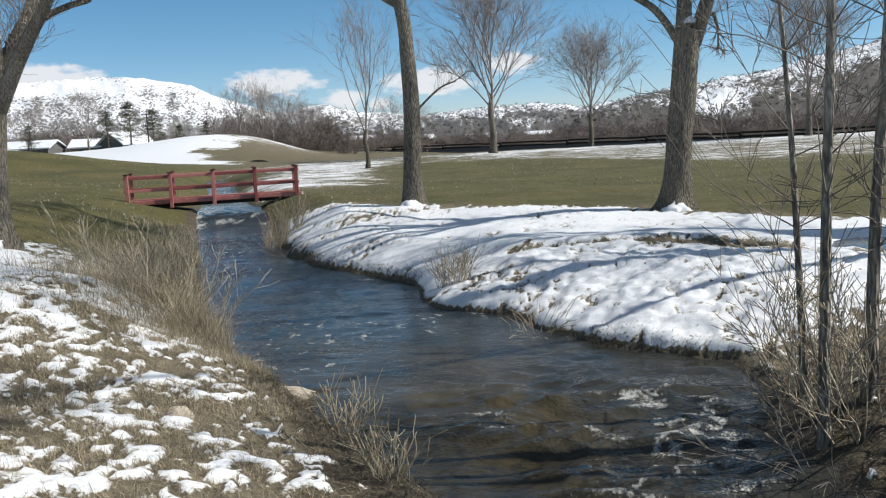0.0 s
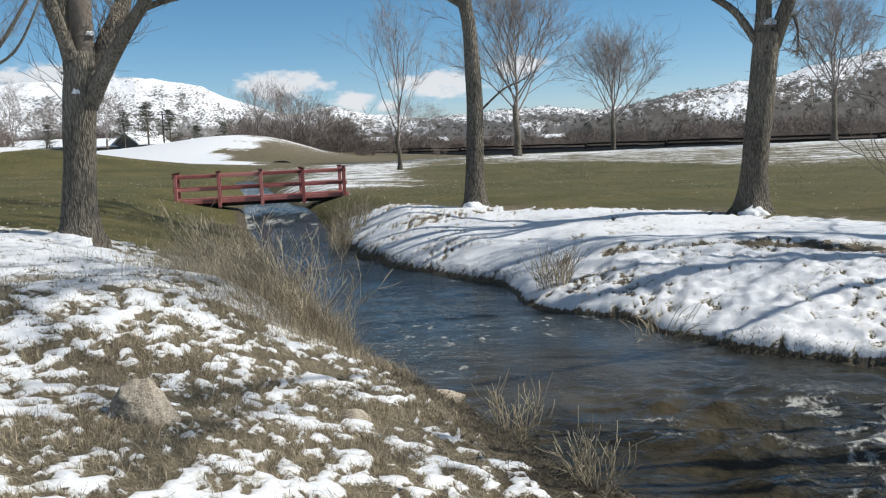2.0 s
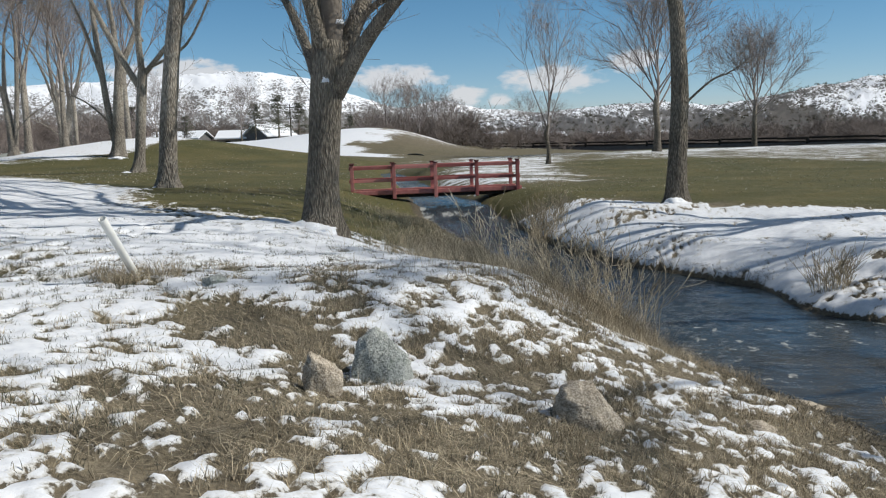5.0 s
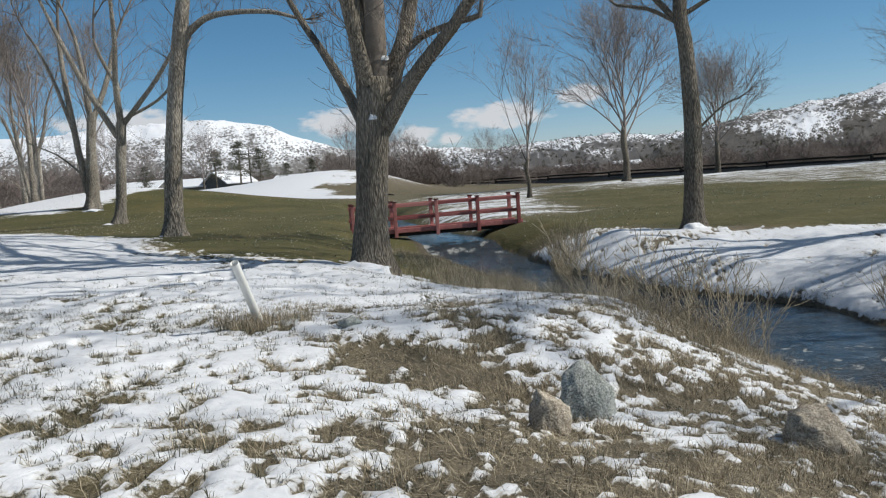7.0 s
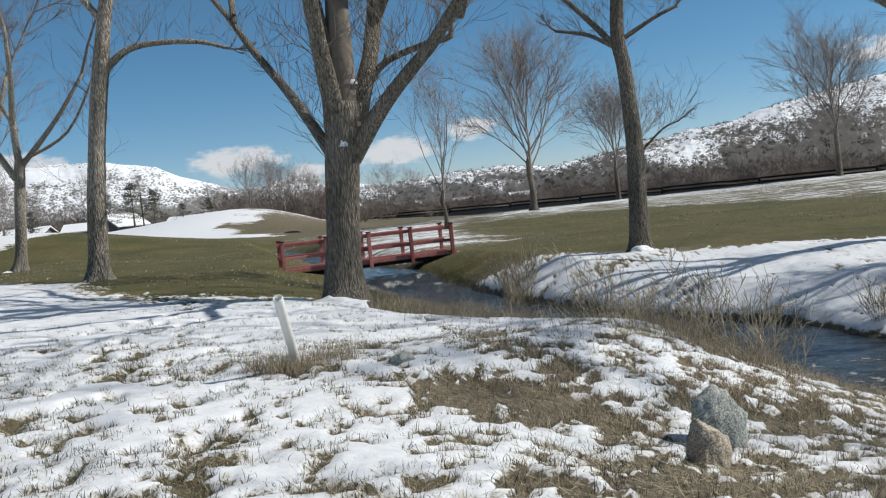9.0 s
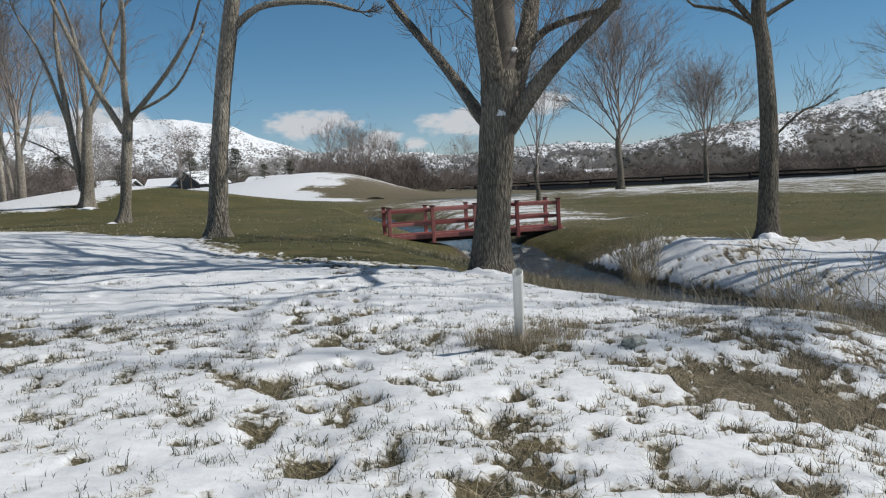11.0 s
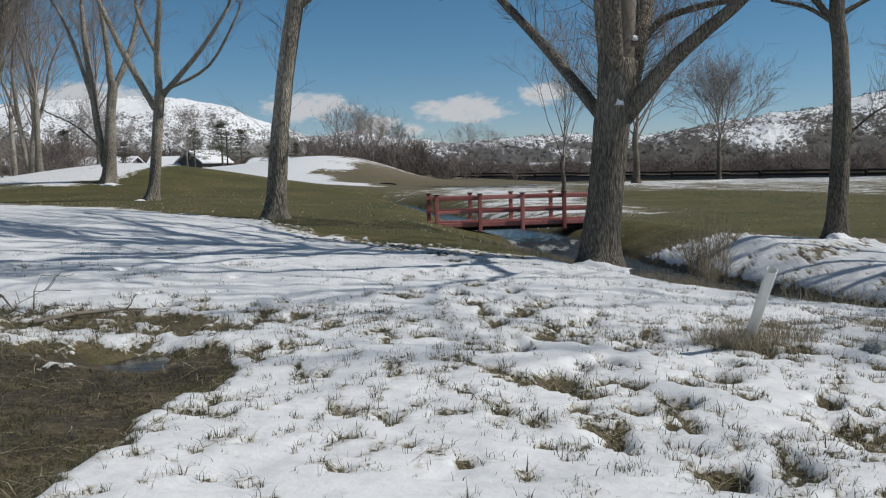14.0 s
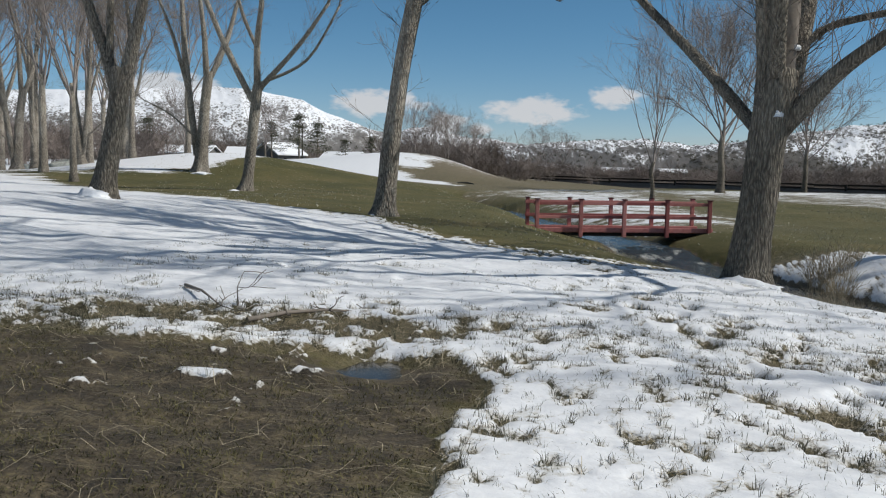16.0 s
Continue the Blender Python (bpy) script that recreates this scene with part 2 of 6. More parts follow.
def m_hill(name, scale, lo, hi, brush_d, brush_l, climb=0.3):
    """Snow between dark brush on a slope: patches, gullies and single bushes."""
    k = Mat(name, 0.95)
    face = k.t.nodes.new("ShaderNodeCombineXYZ")
    k.link(k.attr("along"), face.inputs[0])
    k.link(k.attr("up"), face.inputs[1])
    q = face.outputs[0]
    n1, n2 = k.noise(k.stretch(q, (0.8, 1.2, 1)), scale, 5, 0.6), k.noise(q, scale * 5, 6, 0.68)
    bush = k.step(k.voronoi(k.stretch(q, (1.0, 1.3, 1)), scale * 22), 0.62, 0.30)
    v = k.math("ADD", k.math("MULTIPLY", n1, 0.9), k.math("MULTIPLY", n2, 0.75))
    v = k.math("ADD", v, k.math("ADD", k.math("MULTIPLY", bush, -0.2), k.math("MULTIPLY", k.attr("bare"), climb)))
    snow = k.step(v, lo, hi)
    k.color(k.mix(snow, k.ramp(n2, (0.3, brush_d), (0.7, brush_l)), (0.84, 0.86, 0.9)))
    k.bump(k.math("ADD", n1, n2), 0.5, 2.5)
    return k.m


GROUND = m_ground()
BARK = m_bark("grey_brown_furrowed_bark", (0.080, 0.068, 0.052), (0.19, 0.165, 0.13), (0.34, 0.30, 0.24))
PALE_BARK = m_bark("pale_tan_bark", (0.12, 0.10, 0.08), (0.32, 0.28, 0.228), (0.52, 0.47, 0.395), 0.9)
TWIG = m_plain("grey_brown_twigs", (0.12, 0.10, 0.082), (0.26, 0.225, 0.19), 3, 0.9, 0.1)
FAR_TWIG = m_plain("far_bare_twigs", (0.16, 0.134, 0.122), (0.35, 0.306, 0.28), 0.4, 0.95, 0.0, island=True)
RED = m_plain("weathered_red_paint", (0.30, 0.085, 0.078), (0.56, 0.23, 0.205), 7, 0.6, 0.3, 0.004, chance=True)
RED_DARK = m_plain("dark_red_caps", (0.05, 0.012, 0.012), (0.11, 0.025, 0.022), 9, 0.7)
PLANK = m_plain("worn_red_brown_planks", (0.16, 0.065, 0.055), (0.32, 0.16, 0.135), 6, 0.8, 0.4, 0.006, chance=True)
PVC = m_plain("white_plastic_pipe", (0.72, 0.71, 0.66), (0.82, 0.81, 0.77), 5, 0.4, 0.05)
# dark colour that stands in for the shade inside the culvert mouth
MOUTH_SHADE = m_plain("painted_mouth_shade", (0.05, 0.05, 0.045), (0.09, 0.09, 0.08), 8, 0.8)


def m_granite(name, dark, mid, light, tint):
    """Coarse-grained granite: pale and dark crystals, stains and a little lichen."""
    k = Mat(name, 0.9)
    p = k.where(True)
    grain, stain = k.voronoi(p, 150, "Color"), k.noise(p, 9, 5, 0.65)
    sep_g = k.t.nodes.new("ShaderNodeSeparateColor")
    k.link(grain, sep_g.inputs[0])
    v = k.math("ADD", k.math("MULTIPLY", sep_g.outputs[0], 0.6), k.math("MULTIPLY", stain, 0.55))
    c = k.ramp(v, (0.25, dark), (0.55, mid), (0.9, light))
    k.color(k.mix(k.step(k.noise(p, 5, 4, 0.7), 0.55, 0.7, 0.0, 0.6), c, tint))
    k.bump(k.math("ADD", k.math("MULTIPLY", sep_g.outputs[0], 0.25), stain), 0.9, 0.03)
    return k.m


ROCK = m_granite("speckled_tan_granite", (0.21, 0.168, 0.125), (0.44, 0.375, 0.29), (0.68, 0.60, 0.49), (0.34, 0.285, 0.205))
GREY_ROCK = m_granite("lichened_grey_granite", (0.17, 0.178, 0.16), (0.38, 0.395, 0.36), (0.66, 0.67, 0.62), (0.24, 0.275, 0.215))
STRAW = m_plain("dry_straw_blades", (0.20, 0.167, 0.108), (0.57, 0.49, 0.345), 2.5, 0.9, 0.0, island=True)
REED = m_plain("dry_reed_stems", (0.22, 0.18, 0.12), (0.60, 0.505, 0.36), 2.0, 0.9, 0.0, island=True)
LITTER = m_plain("wet_brown_litter", (0.038, 0.032, 0.021), (0.18, 0.146, 0.095), 3.0, 0.8, 0.0, island=True)
MOSS = m_plain("mossy_green_turf", (0.055, 0.052, 0.020), (0.17, 0.15, 0.062), 2.0, 0.9, 0.0, island=True)
BLADE = m_plain("winter_green_blades", (0.048, 0.050, 0.033), (0.14, 0.138, 0.092), 2.0, 0.9, 0.0, island=True)
CONCRETE = m_plain("pale_concrete", (0.3, 0.29, 0.27), (0.48, 0.47, 0.44), 4, 0.9, 0.4)
BALLAST = m_plain("brown_grey_ballast", (0.06, 0.047, 0.038), (0.21, 0.18, 0.15), 3.0, 0.95, 0.8, 0.05)
TIMBER = m_plain("dark_creosoted_timber", (0.014, 0.011, 0.009), (0.04, 0.031, 0.026), 2.0, 0.85, 0.3)
SNOW = m_plain("clumped_snow", (0.76, 0.78, 0.82), (0.88, 0.89, 0.91), 18, 0.6, 0.6, 0.015)
STUCCO = m_plain("tan_stucco_wall", (0.22, 0.19, 0.155), (0.33, 0.29, 0.24), 1.5, 0.9, 0.2)
GREYWALL = m_plain("grey_siding", (0.10, 0.10, 0.10), (0.19, 0.185, 0.18), 1.5, 0.9, 0.2)
GLASS = m_plain("dark_window_glass", (0.012, 0.014, 0.018), (0.03, 0.034, 0.04), 1, 0.1, 0.0)
CONIFER = m_plain("dull_conifer_needles", (0.065, 0.072, 0.048), (0.17, 0.17, 0.115), 1.2, 0.95, 0.0, island=True)
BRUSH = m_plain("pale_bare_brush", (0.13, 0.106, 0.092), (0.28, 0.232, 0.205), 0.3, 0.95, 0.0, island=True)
LEAF = m_plain("pale_fallen_leaves", (0.30, 0.26, 0.19), (0.66, 0.62, 0.52), 3.0, 0.8, 0.0, island=True)
SAGE = m_plain("olive_scrub", (0.035, 0.034, 0.018), (0.10, 0.09, 0.05), 1.2, 0.95, 0.0, island=True)
WATER = m_water()
STILL = m_still()
MOUNTAIN = m_hill("snow_mountain", 0.009, 0.72, 0.98, (0.10, 0.095, 0.09), (0.22, 0.205, 0.19), 0.42)
HILL = m_hill("brushy_snow_hill", 0.034, 0.79, 0.97, (0.045, 0.040, 0.034), (0.115, 0.10, 0.086), 0.42)
LOWHILL = m_hill("brushy_low_hill", 0.022, 0.80, 0.98, (0.06, 0.056, 0.055), (0.13, 0.12, 0.112), 0.3)


# ---- helpers of this scene ----
def part(name, data, material, parent=None, label=""):
    """Links a bmesh or mesh as one mesh object under a thing."""
    if isinstance(data, bmesh.types.BMesh):
        me = bpy.data.meshes.new(name)
        data.to_mesh(me)
        data.free()
    else:
        me = data
    if material and not me.materials:
        me.materials.append(material)
    ob = new(name, me)
    if parent:
        ob.parent = parent
    if label:
        ob["label"] = label
    return ob


def empty(name, m):
    e = new(name)
    e.matrix_world = m
    return e


def mesh_from(name, verts, faces, smooth=False):
    me = bpy.data.meshes.new(name)
    me.from_pydata([tuple(v) for v in verts] if not isinstance(verts, np.ndarray) else verts.tolist(), [], faces if not isinstance(faces, np.ndarray) else faces.tolist())
    if smooth:
        me.polygons.foreach_set("use_smooth", np.ones(len(me.polygons), bool))
    me.update()
    return me


def box(sx, sy, sz, at=(0, 0, 0), bevel=0.0, bm=None):
    """A bevelled block centred at a place."""
    own = bmesh.new()
    bmesh.ops.create_cube(own, size=1.0)
    bmesh.ops.scale(own, vec=(sx, sy, sz), verts=own.verts)
    if bevel:
        bmesh.ops.bevel(own, geom=own.edges[:], offset=bevel, segments=1, affect="EDGES")
    bmesh.ops.translate(own, vec=at, verts=own.verts)
    return own


def smooth(a, b, x):
    t = np.clip((np.asarray(x, float) - a) / (b - a), 0, 1)
    return t * t * (3 - 2 * t)


def lattice(ix, iy, seed):
    h = (ix.astype(np.int64) * 374761393 + iy.astype(np.int64) * 668265263 + seed * 974634541) & 0xFFFFFFFF
    h = ((h ^ (h >> 13)) * 1274126177) & 0xFFFFFFFF
    return ((h ^ (h >> 16)) & 0xFFFF) / 65535.0


def vnoise(x, y, seed=0):
    """Smooth value noise, 0 to 1."""
    x, y = np.asarray(x, float), np.asarray(y, float)
    ix, iy = np.floor(x), np.floor(y)
    fx, fy = x - ix, y - iy
    fx, fy = fx * fx * (3 - 2 * fx), fy * fy * (3 - 2 * fy)
    a, b = lattice(ix, iy, seed), lattice(ix + 1, iy, seed)
    c, d = lattice(ix, iy + 1, seed), lattice(ix + 1, iy + 1, seed)
    return (a * (1 - fx) + b * fx) * (1 - fy) + (c * (1 - fx) + d * fx) * fy


def fbm(x, y, seed=0, octaves=4, gain=0.5):
    s, amp, tot = 0, 1.0, 0
    for o in range(octaves):
        s = s + amp * vnoise(x * 2**o + 17.3 * o, y * 2**o - 9.1 * o, seed + o)
        tot += amp
        amp *= gain
    return s / tot


def bump2(x, y, cx, cy, sx, sy):
    return np.exp(-(((x - cx) / sx) ** 2) - ((y - cy) / sy) ** 2)


# ---- the creek and the ground ----
CREEK_Y = (-20, 3, 6, 7.3, 9, 10, 11, 12, 12.9, 15, 16.6, 18, 20, 22.6, 26, 29.6, 33, 36, 40, 47, 54, 62, 70)
CREEK_L = (2.0, 0.8, -0.15, -0.9, -1.8, -2.4, -2.8, -3.2, -3.55, -4.15, -4.7, -5.05, -5.6, -6.35, -7.3, -8.3, -9.1, -9.8, -10.7, -12.4, -14.4, -16.6, -18)
CREEK_R = (5.0, 3.3, 2.72, 2.66, 2.7, 1.75, 1.1, 0.6, -0.25, -0.75, -1.75, -2.7, -3.5, -4.3, -5.0, -5.8, -7.0, -7.9, -9.0, -10.9, -13.0, -15.3, -17)


def creek(y):
    return np.interp(y, CREEK_Y, CREEK_L) + 0.12 * (vnoise(y * 1.3, 0 * y, 5) - 0.5), np.interp(y, CREEK_Y, CREEK_R) + 0.3 * (vnoise(y * 1.1, 0 * y + 9, 6) - 0.5)


def water_z(y):
    return -0.93 - 0.12 * smooth(8.2, 6.6, y) + 0.30 * smooth(28.3, 30.6, y) + 0.15 * smooth(45, 60, y)


def land(x, y):
    """Height of the bare ground, without the snow."""
    x, y = np.asarray(x, float), np.asarray(y, float)
    L, R = creek(y)
    dl, dr, wz = L - x, x - R, water_z(y)
    a = np.degrees(np.arctan2(x, np.maximum(y, 1)))
    left = 0.3 - 0.05 * np.clip(x + 7, -13, 12) - 0.015 * (np.clip(y, 3, 52) - 12)
    left = left + 0.28 * bump2(x, y, -21, 17, 6, 7) + 2.1 * bump2(x, y, -32, 60, 10, 10) + 1.45 * bump2(x, y, -29.5, 104, 8.5, 10) + 1.0 * bump2(x, y, -23.5, 108, 6.5, 8) + 0.9 * bump2(x, y, -44, 106, 13, 12) - 0.35 * bump2(x, y, -17.6, 85.0, 3.5, 4)
    left = left + 1.7 * smooth(58, 150, y) * smooth(-5, -13, a) + 1.6 * smooth(-30, -60, x) * smooth(80, 30, y)
    left = left + 0.05 * (fbm(x * 0.5, y * 0.5, 3) - 0.5) + 0.05 * (fbm(x * 2.2, y * 2.2, 8) - 0.5)
    right = -0.40 + 0.33 * smooth(17, 26, y) + 0.14 * smooth(26, 60, y) - 0.6 * smooth(82, 118, y) + 0.12 * smooth(10, 6, y) + 0.16 * bump2(x, y, 3.2, 13, 2.2, 2.0) + 0.10 * (fbm(x * 0.7, y * 1.0, 14, 3) - 0.5)
    terrace = y - 14.6 + 0.3 * (x - 2.5) + 0.5 * (fbm(x * 0.8, y * 0.8, 15) - 0.5)
    right = right + 0.12 * smooth(-0.25, 0.3, terrace) * smooth(24, 19, y) * smooth(-0.3, 1.2, x) - 0.06
    right = right + 0.07 * (fbm(x * 0.5, y * 0.5, 13) - 0.5) + 0.05 * (fbm(x * 2, y * 2, 18) - 0.5)
    wl = np.interp(y, (5, 7, 8, 9.3, 10.5, 12, 13, 16, 20, 25, 32, 40, 60), (6.6, 6.4, 5.2, 3.2, 2.1, 3.2, 4.2, 5.2, 5.2, 4.8, 4.4, 2.2, 1.6))
    rise = np.clip(dl / wl, 0, 1)
    zl = wz + 0.10 * smooth(0, 0.2, dl) + (left - wz - 0.10) * (0.45 * smooth(-0.1, 1, rise) + 0.55 * np.sin(rise * math.pi / 2) ** 1.2)
    up = np.clip(dr / np.interp(y, (5, 8, 11, 14, 18, 30), (3.4, 3.0, 2.6, 2.0, 1.7, 1.8)), 0, 1)
    lip = 0.07 * smooth(0.0, 0.25, dr + 0.12 * (fbm(x * 3.0, y * 3.0, 19, 2) - 0.5))
    zr = wz + lip + (right - wz - 0.07) * (1 - (1 - up) ** 1.45)
    zr = zr + (0.16 * (fbm(x * 1.9, y * 2.3, 23, 3) - 0.5) + 0.09 * (fbm(x * 5.5, y * 6.5, 24, 2) - 0.5) + 0.05 * (fbm(x * 11, y * 12, 25, 2) - 0.5)) * smooth(15.6, 13.6, y) * smooth(0.05, 0.5, dr)
    inside = np.minimum(-dl, -dr)
    bed = wz - 0.03 - 0.35 * smooth(0, 0.9, inside)
    z = np.where(inside > 0, bed, np.where(dl > dr, zl, zr))
    mixed = smooth(-7, 7, x - 0.5 * (L + R) - 0.35 * np.maximum(y - 62, 0))
    z = z + (left * (1 - mixed) + right * mixed - z) * smooth(57, 65, y)
    pond = bump2(x, y, 7.2, 14.4, 1.7, 1.5)
    return z - 0.12 * bump2(x, y, -5.2, 12.6, 2.7, 3.2) - 0.16 * bump2(x, y, -5.0, 5.95, 1.3, 1.1) - 0.35 * pond - 0.11 * bump2(x, y, -11.68, 7.2, 0.36, 0.5)


PRINTS = [(px, py, 2.0) for px, py in ((-12.41, 9.55), (-12.52, 10.25), (-11.9, 9.29), (-11.9, 9.9), (-11.7, 8.9), (-12.05, 8.95), (-11.17, 8.5), (-10.92, 8.62), (-12.98, 10.3))]
PRINTS += [(px, py, 1.2) for px, py in ((-12.04, 11.2), (-12.44, 12.5), (-13.3, 11.3), (-9.4, 9.2), (-8.99, 9.68), (-9.5, 9.72), (-9.66, 10.48), (-9.32, 8.74), (-8.91, 8.04), (-10.04, 10.4), (-10.33, 11.5), (-10.63, 11.2), (-10.91, 10.76), (-9.22, 7.81), (-8.7, 7.91))]
for k in range(3):
    for j in range(19):
        f = j / 18
        PRINTS.append((-9.9 + 1.9 * f + 0.46 * (k - 1) * (0.3 + f) + 0.14 * (1 if (j + k) % 2 else -1), 13.6 - 9.0 * f + 0.17 * k, 0.7 + 0.9 * ((j * 7 + k * 3) % 5) / 4))


def pressed(x, y, wx, wy, deepest, flat):
    """How far the footprints press the snow down at each place."""
    xf, yf = np.ravel(x), np.ravel(y)
    order = np.argsort(xf)
    xs, out = xf[order], np.zeros(xf.size)
    for px, py, deep in PRINTS:
        lo, hi = np.searchsorted(xs, (px - 3 * wx, px + 3 * wx))
        k = order[lo:hi]
        q = ((xf[k] - px) / wx) ** 2 + ((yf[k] - py) / wy) ** 2
        out[k] += min(deep, deepest) * np.exp(-q * q if flat else -q)
    return out.reshape(np.shape(x))


def ground_cover(x, y):
    """Snow, green turf, mud, wetness and patchiness of the ground, 0 to 1."""
    L, R = creek(y)
    dl, dr = L - x, x - R
    n1, n2, n3, n4 = fbm(x * 0.9, y * 0.9, 31), fbm(x * 2.5, y * 1.9, 41, 3), fbm(x * 8.8, y * 6.6, 51, 3), fbm(x * 18, y * 14, 61, 2)
    a = np.degrees(np.arctan2(x, np.maximum(y, 1)))
    lawn_l = np.interp(x, (-60, -29, -21.6, -17.5, -14.4, -12, -10.6, -9.6, -8.6, -6), (70, 39, 29.3, 24.7, 22.2, 18.0, 16.2, 15.6, 15.8, 17.0))
    in_snow = smooth(1.7, -3.6, y - lawn_l + 2.4 * (n1 - 0.5))
    dens = 0.30 + 0.62 * in_snow
    # thin cover on the bank slope and round the bare places
    flat = np.clip(smooth(-4.4, -6.8, x) + 0.8 * smooth(8.3, 10.2, y), 0, 1)
    deep = smooth(8.6, 11.0, y - 0.12 * (x + 8)) * smooth(-4.5, -7.0, x)
    dens = np.where(y < lawn_l, np.minimum(dens, 0.45 + 0.22 * flat + 0.24 * deep + 0.05 * smooth(-7.5, -8.5, x)), dens)
    dens = dens - 0.19 * smooth(-4.5, -3.7, x) * smooth(-1.9, -2.6, x) * smooth(8.2, 7.2, y) * smooth(5.0, 5.6, y)
    dens = dens + 0.04 * smooth(-5.4, -4.8, x) * smooth(-2.6, -3.2, x) * smooth(6.0, 5.4, y) - 0.15 * smooth(-3.2, -2.6, x) * smooth(5.4, 4.8, y)
    dens = dens + 0.05 * smooth(-6.0, -5.4, x) * smooth(-3.9, -4.5, x) * smooth(5.6, 6.2, y) * smooth(8.4, 7.6, y)
    calm = 1.12 - 0.42 * smooth(-6.6, -8.4, x)
    dens = dens - 0.30 * smooth(1.5, 0.5, dl) * smooth(8.8, 9.6, y) * smooth(20, 16, y) - 0.2 * smooth(0.7, 0.1, dl) - 0.45 * bump2(x, y, -0.5, 6.4, 0.8, 1.3)
    dens = dens - 0.75 * bump2(x, y, -6.05, 6.9, 0.75, 0.55) - 0.3 * bump2(x, y, -5.2, 5.2, 1.2, 0.7) - 0.4 * bump2(x, y, -7.55, 8.05, 0.3, 0.28)
    mx, my = x + 0.8 * (n1 - 0.5), y + 0.9 * (fbm(x * 0.8, y * 0.8, 37, 3) - 0.5)
    turf = smooth(-10.78, -11.35, mx) * smooth(-20, -17, x)
    mudz = np.clip(turf * smooth(7.5, 6.9, my) + 0.36 * turf * smooth(8.9, 8.2, my) * smooth(6.9, 7.5, my), 0, 1)
    dens = dens - 0.62 * smooth(0.25, 0.62, mudz + 0.5 * (n2 - 0.5))
    dens = dens - 0.3 * bump2(x, y, -11.8, 8.2, 1.6, 0.4) - 0.35 * bump2(x, y, -10.2, 9.9, 0.5, 0.2)
    for px, py, wx, wy in ((-12.35, 6.35, 0.2, 0.06), (-12.1, 7.0, 0.12, 0.05), (-12.55, 6.95, 0.1, 0.05), (-11.9, 6.7, 0.08, 0.04), (-12.9, 6.0, 0.08, 0.04)):
        dens = dens + 0.55 * bump2(x, y, px, py, wx, wy) * smooth(0.35, 0.55, n3)
    dens = dens - 0.26 * pressed(x, y, 0.085, 0.15, 9, False)
    snow_l = dens + calm * (0.45 * (n1 - 0.5) + 0.65 * (n2 - 0.5) + 1.0 * (n3 - 0.5) + 0.9 * (n4 - 0.5))
    green_l = np.clip(smooth(-0.6, 0.8, y - lawn_l + 1.5 * (n1 - 0.5)) + 0.6 * smooth(0.3, 0.7, mudz) * smooth(0.42, 0.58, n2) + 0.45 * smooth(-5.6, -7.6, x), 0, 1)
    patch_l = 0.0 * x
    # far left: the snowy rise behind the lawn
    edge = 66 - 16 * smooth(-26.5, -31.0, x + 2.0 * (n1 - 0.5))
    far_l = smooth(-3, 5, y - np.where(x > -20, 70, edge)) * smooth(-13.2, -15.4, a + 7.0 * (fbm(x * 0.22, y * 0.16, 171) - 0.5)) + smooth(-38, -44, x - 0.25 * (y - 60)) * smooth(40, 50, y)
    sandy = bump2(x, y, -19.5, 109, 6.5, 9)
    over = smooth(-0.2, 2.4, y - lawn_l + 2.4 * (n1 - 0.5))
    snow_l = snow_l * (1 - over) + over * (0.12 + 0.75 * np.clip(far_l, 0, 1) + 0.32 * sandy * (1 - np.clip(far_l, 0, 1)))
    far_c = np.clip(far_l, 0, 1)
    patch_l = np.where(y > lawn_l + 1, 0.5 + 0.3 * far_c + 6.5 * far_c * (1 - far_c) + 0.6 * sandy, 0.0) + 0.9 * np.exp(-(((y - lawn_l + 0.3) / 2.1) ** 2))
    snow_l = snow_l + 0.16 * sandy * over
    green_l = np.clip(green_l - 1.1 * sandy - 0.6 * smooth(60, 75, y), 0, 1)
    # right bank, the field and its streaks of snow
    shade_line = 22.8 - 0.65 * x - 0.55 * np.clip(x - 4.5, 0, 5)
    bank = smooth(0.9, -0.9, y - shade_line + 2.0 * (n1 - 0.5)) * smooth(-0.02, 0.14, dr)
    streak = smooth(0, 9, y - (57 - 2.6 * np.clip(x - 3.4, 0, 9))) * smooth(100, 84, y) * smooth(1.5, 5, x) + 0.95 * smooth(6, 1, np.abs(x + 5.6 + 0.08 * (y - 36))) * smooth(30, 35, y) * smooth(86, 70, y)
    meadow = smooth(5.5, 2.5, np.abs(x + 6.6 + 0.05 * (y - 36))) * smooth(32, 35, y) * smooth(76, 64, y)
    streak = np.clip(streak + 0.9 * smooth(54, 60, y) * smooth(94, 80, y), 0, 1)
    snow_r = np.where(bank > 0.02, 0.22 + 0.56 * bank + 0.3 * (n1 - 0.5) + 0.45 * (n2 - 0.5) + (0.35 * (n3 - 0.5) + 0.65 * (n4 - 0.5)) * (1 + 0.35 * smooth(15.0, 12.8, y)) - 0.15 * smooth(0.12, 0.0, dr), 0.10 + (0.36 + 0.12 * smooth(64, 80, y)) * streak)
    snow_r = snow_r + 0.2 * meadow - 0.08 * smooth(0.5, -1.5, x) * smooth(16, 18, y) - 0.5 * smooth(9.8, 8.4, y) - 0.4 * bump2(x, y, 4.6, 13.8, 1.6, 0.5) - 0.30 * np.exp(-(((y - 14.5 + 0.3 * (x - 2.5) + 0.5 * (fbm(x * 0.8, y * 0.8, 15) - 0.5)) / 0.16) ** 2)) * smooth(0.2, 1.4, x) * smooth(7, 5.5, x)
    green_r = smooth(-0.4, 1.4, y - shade_line + 2.0 * (n1 - 0.5)) * (1 - 0.45 * streak)
    edge_r = np.exp(-(((y - shade_line) / 1.8) ** 2))
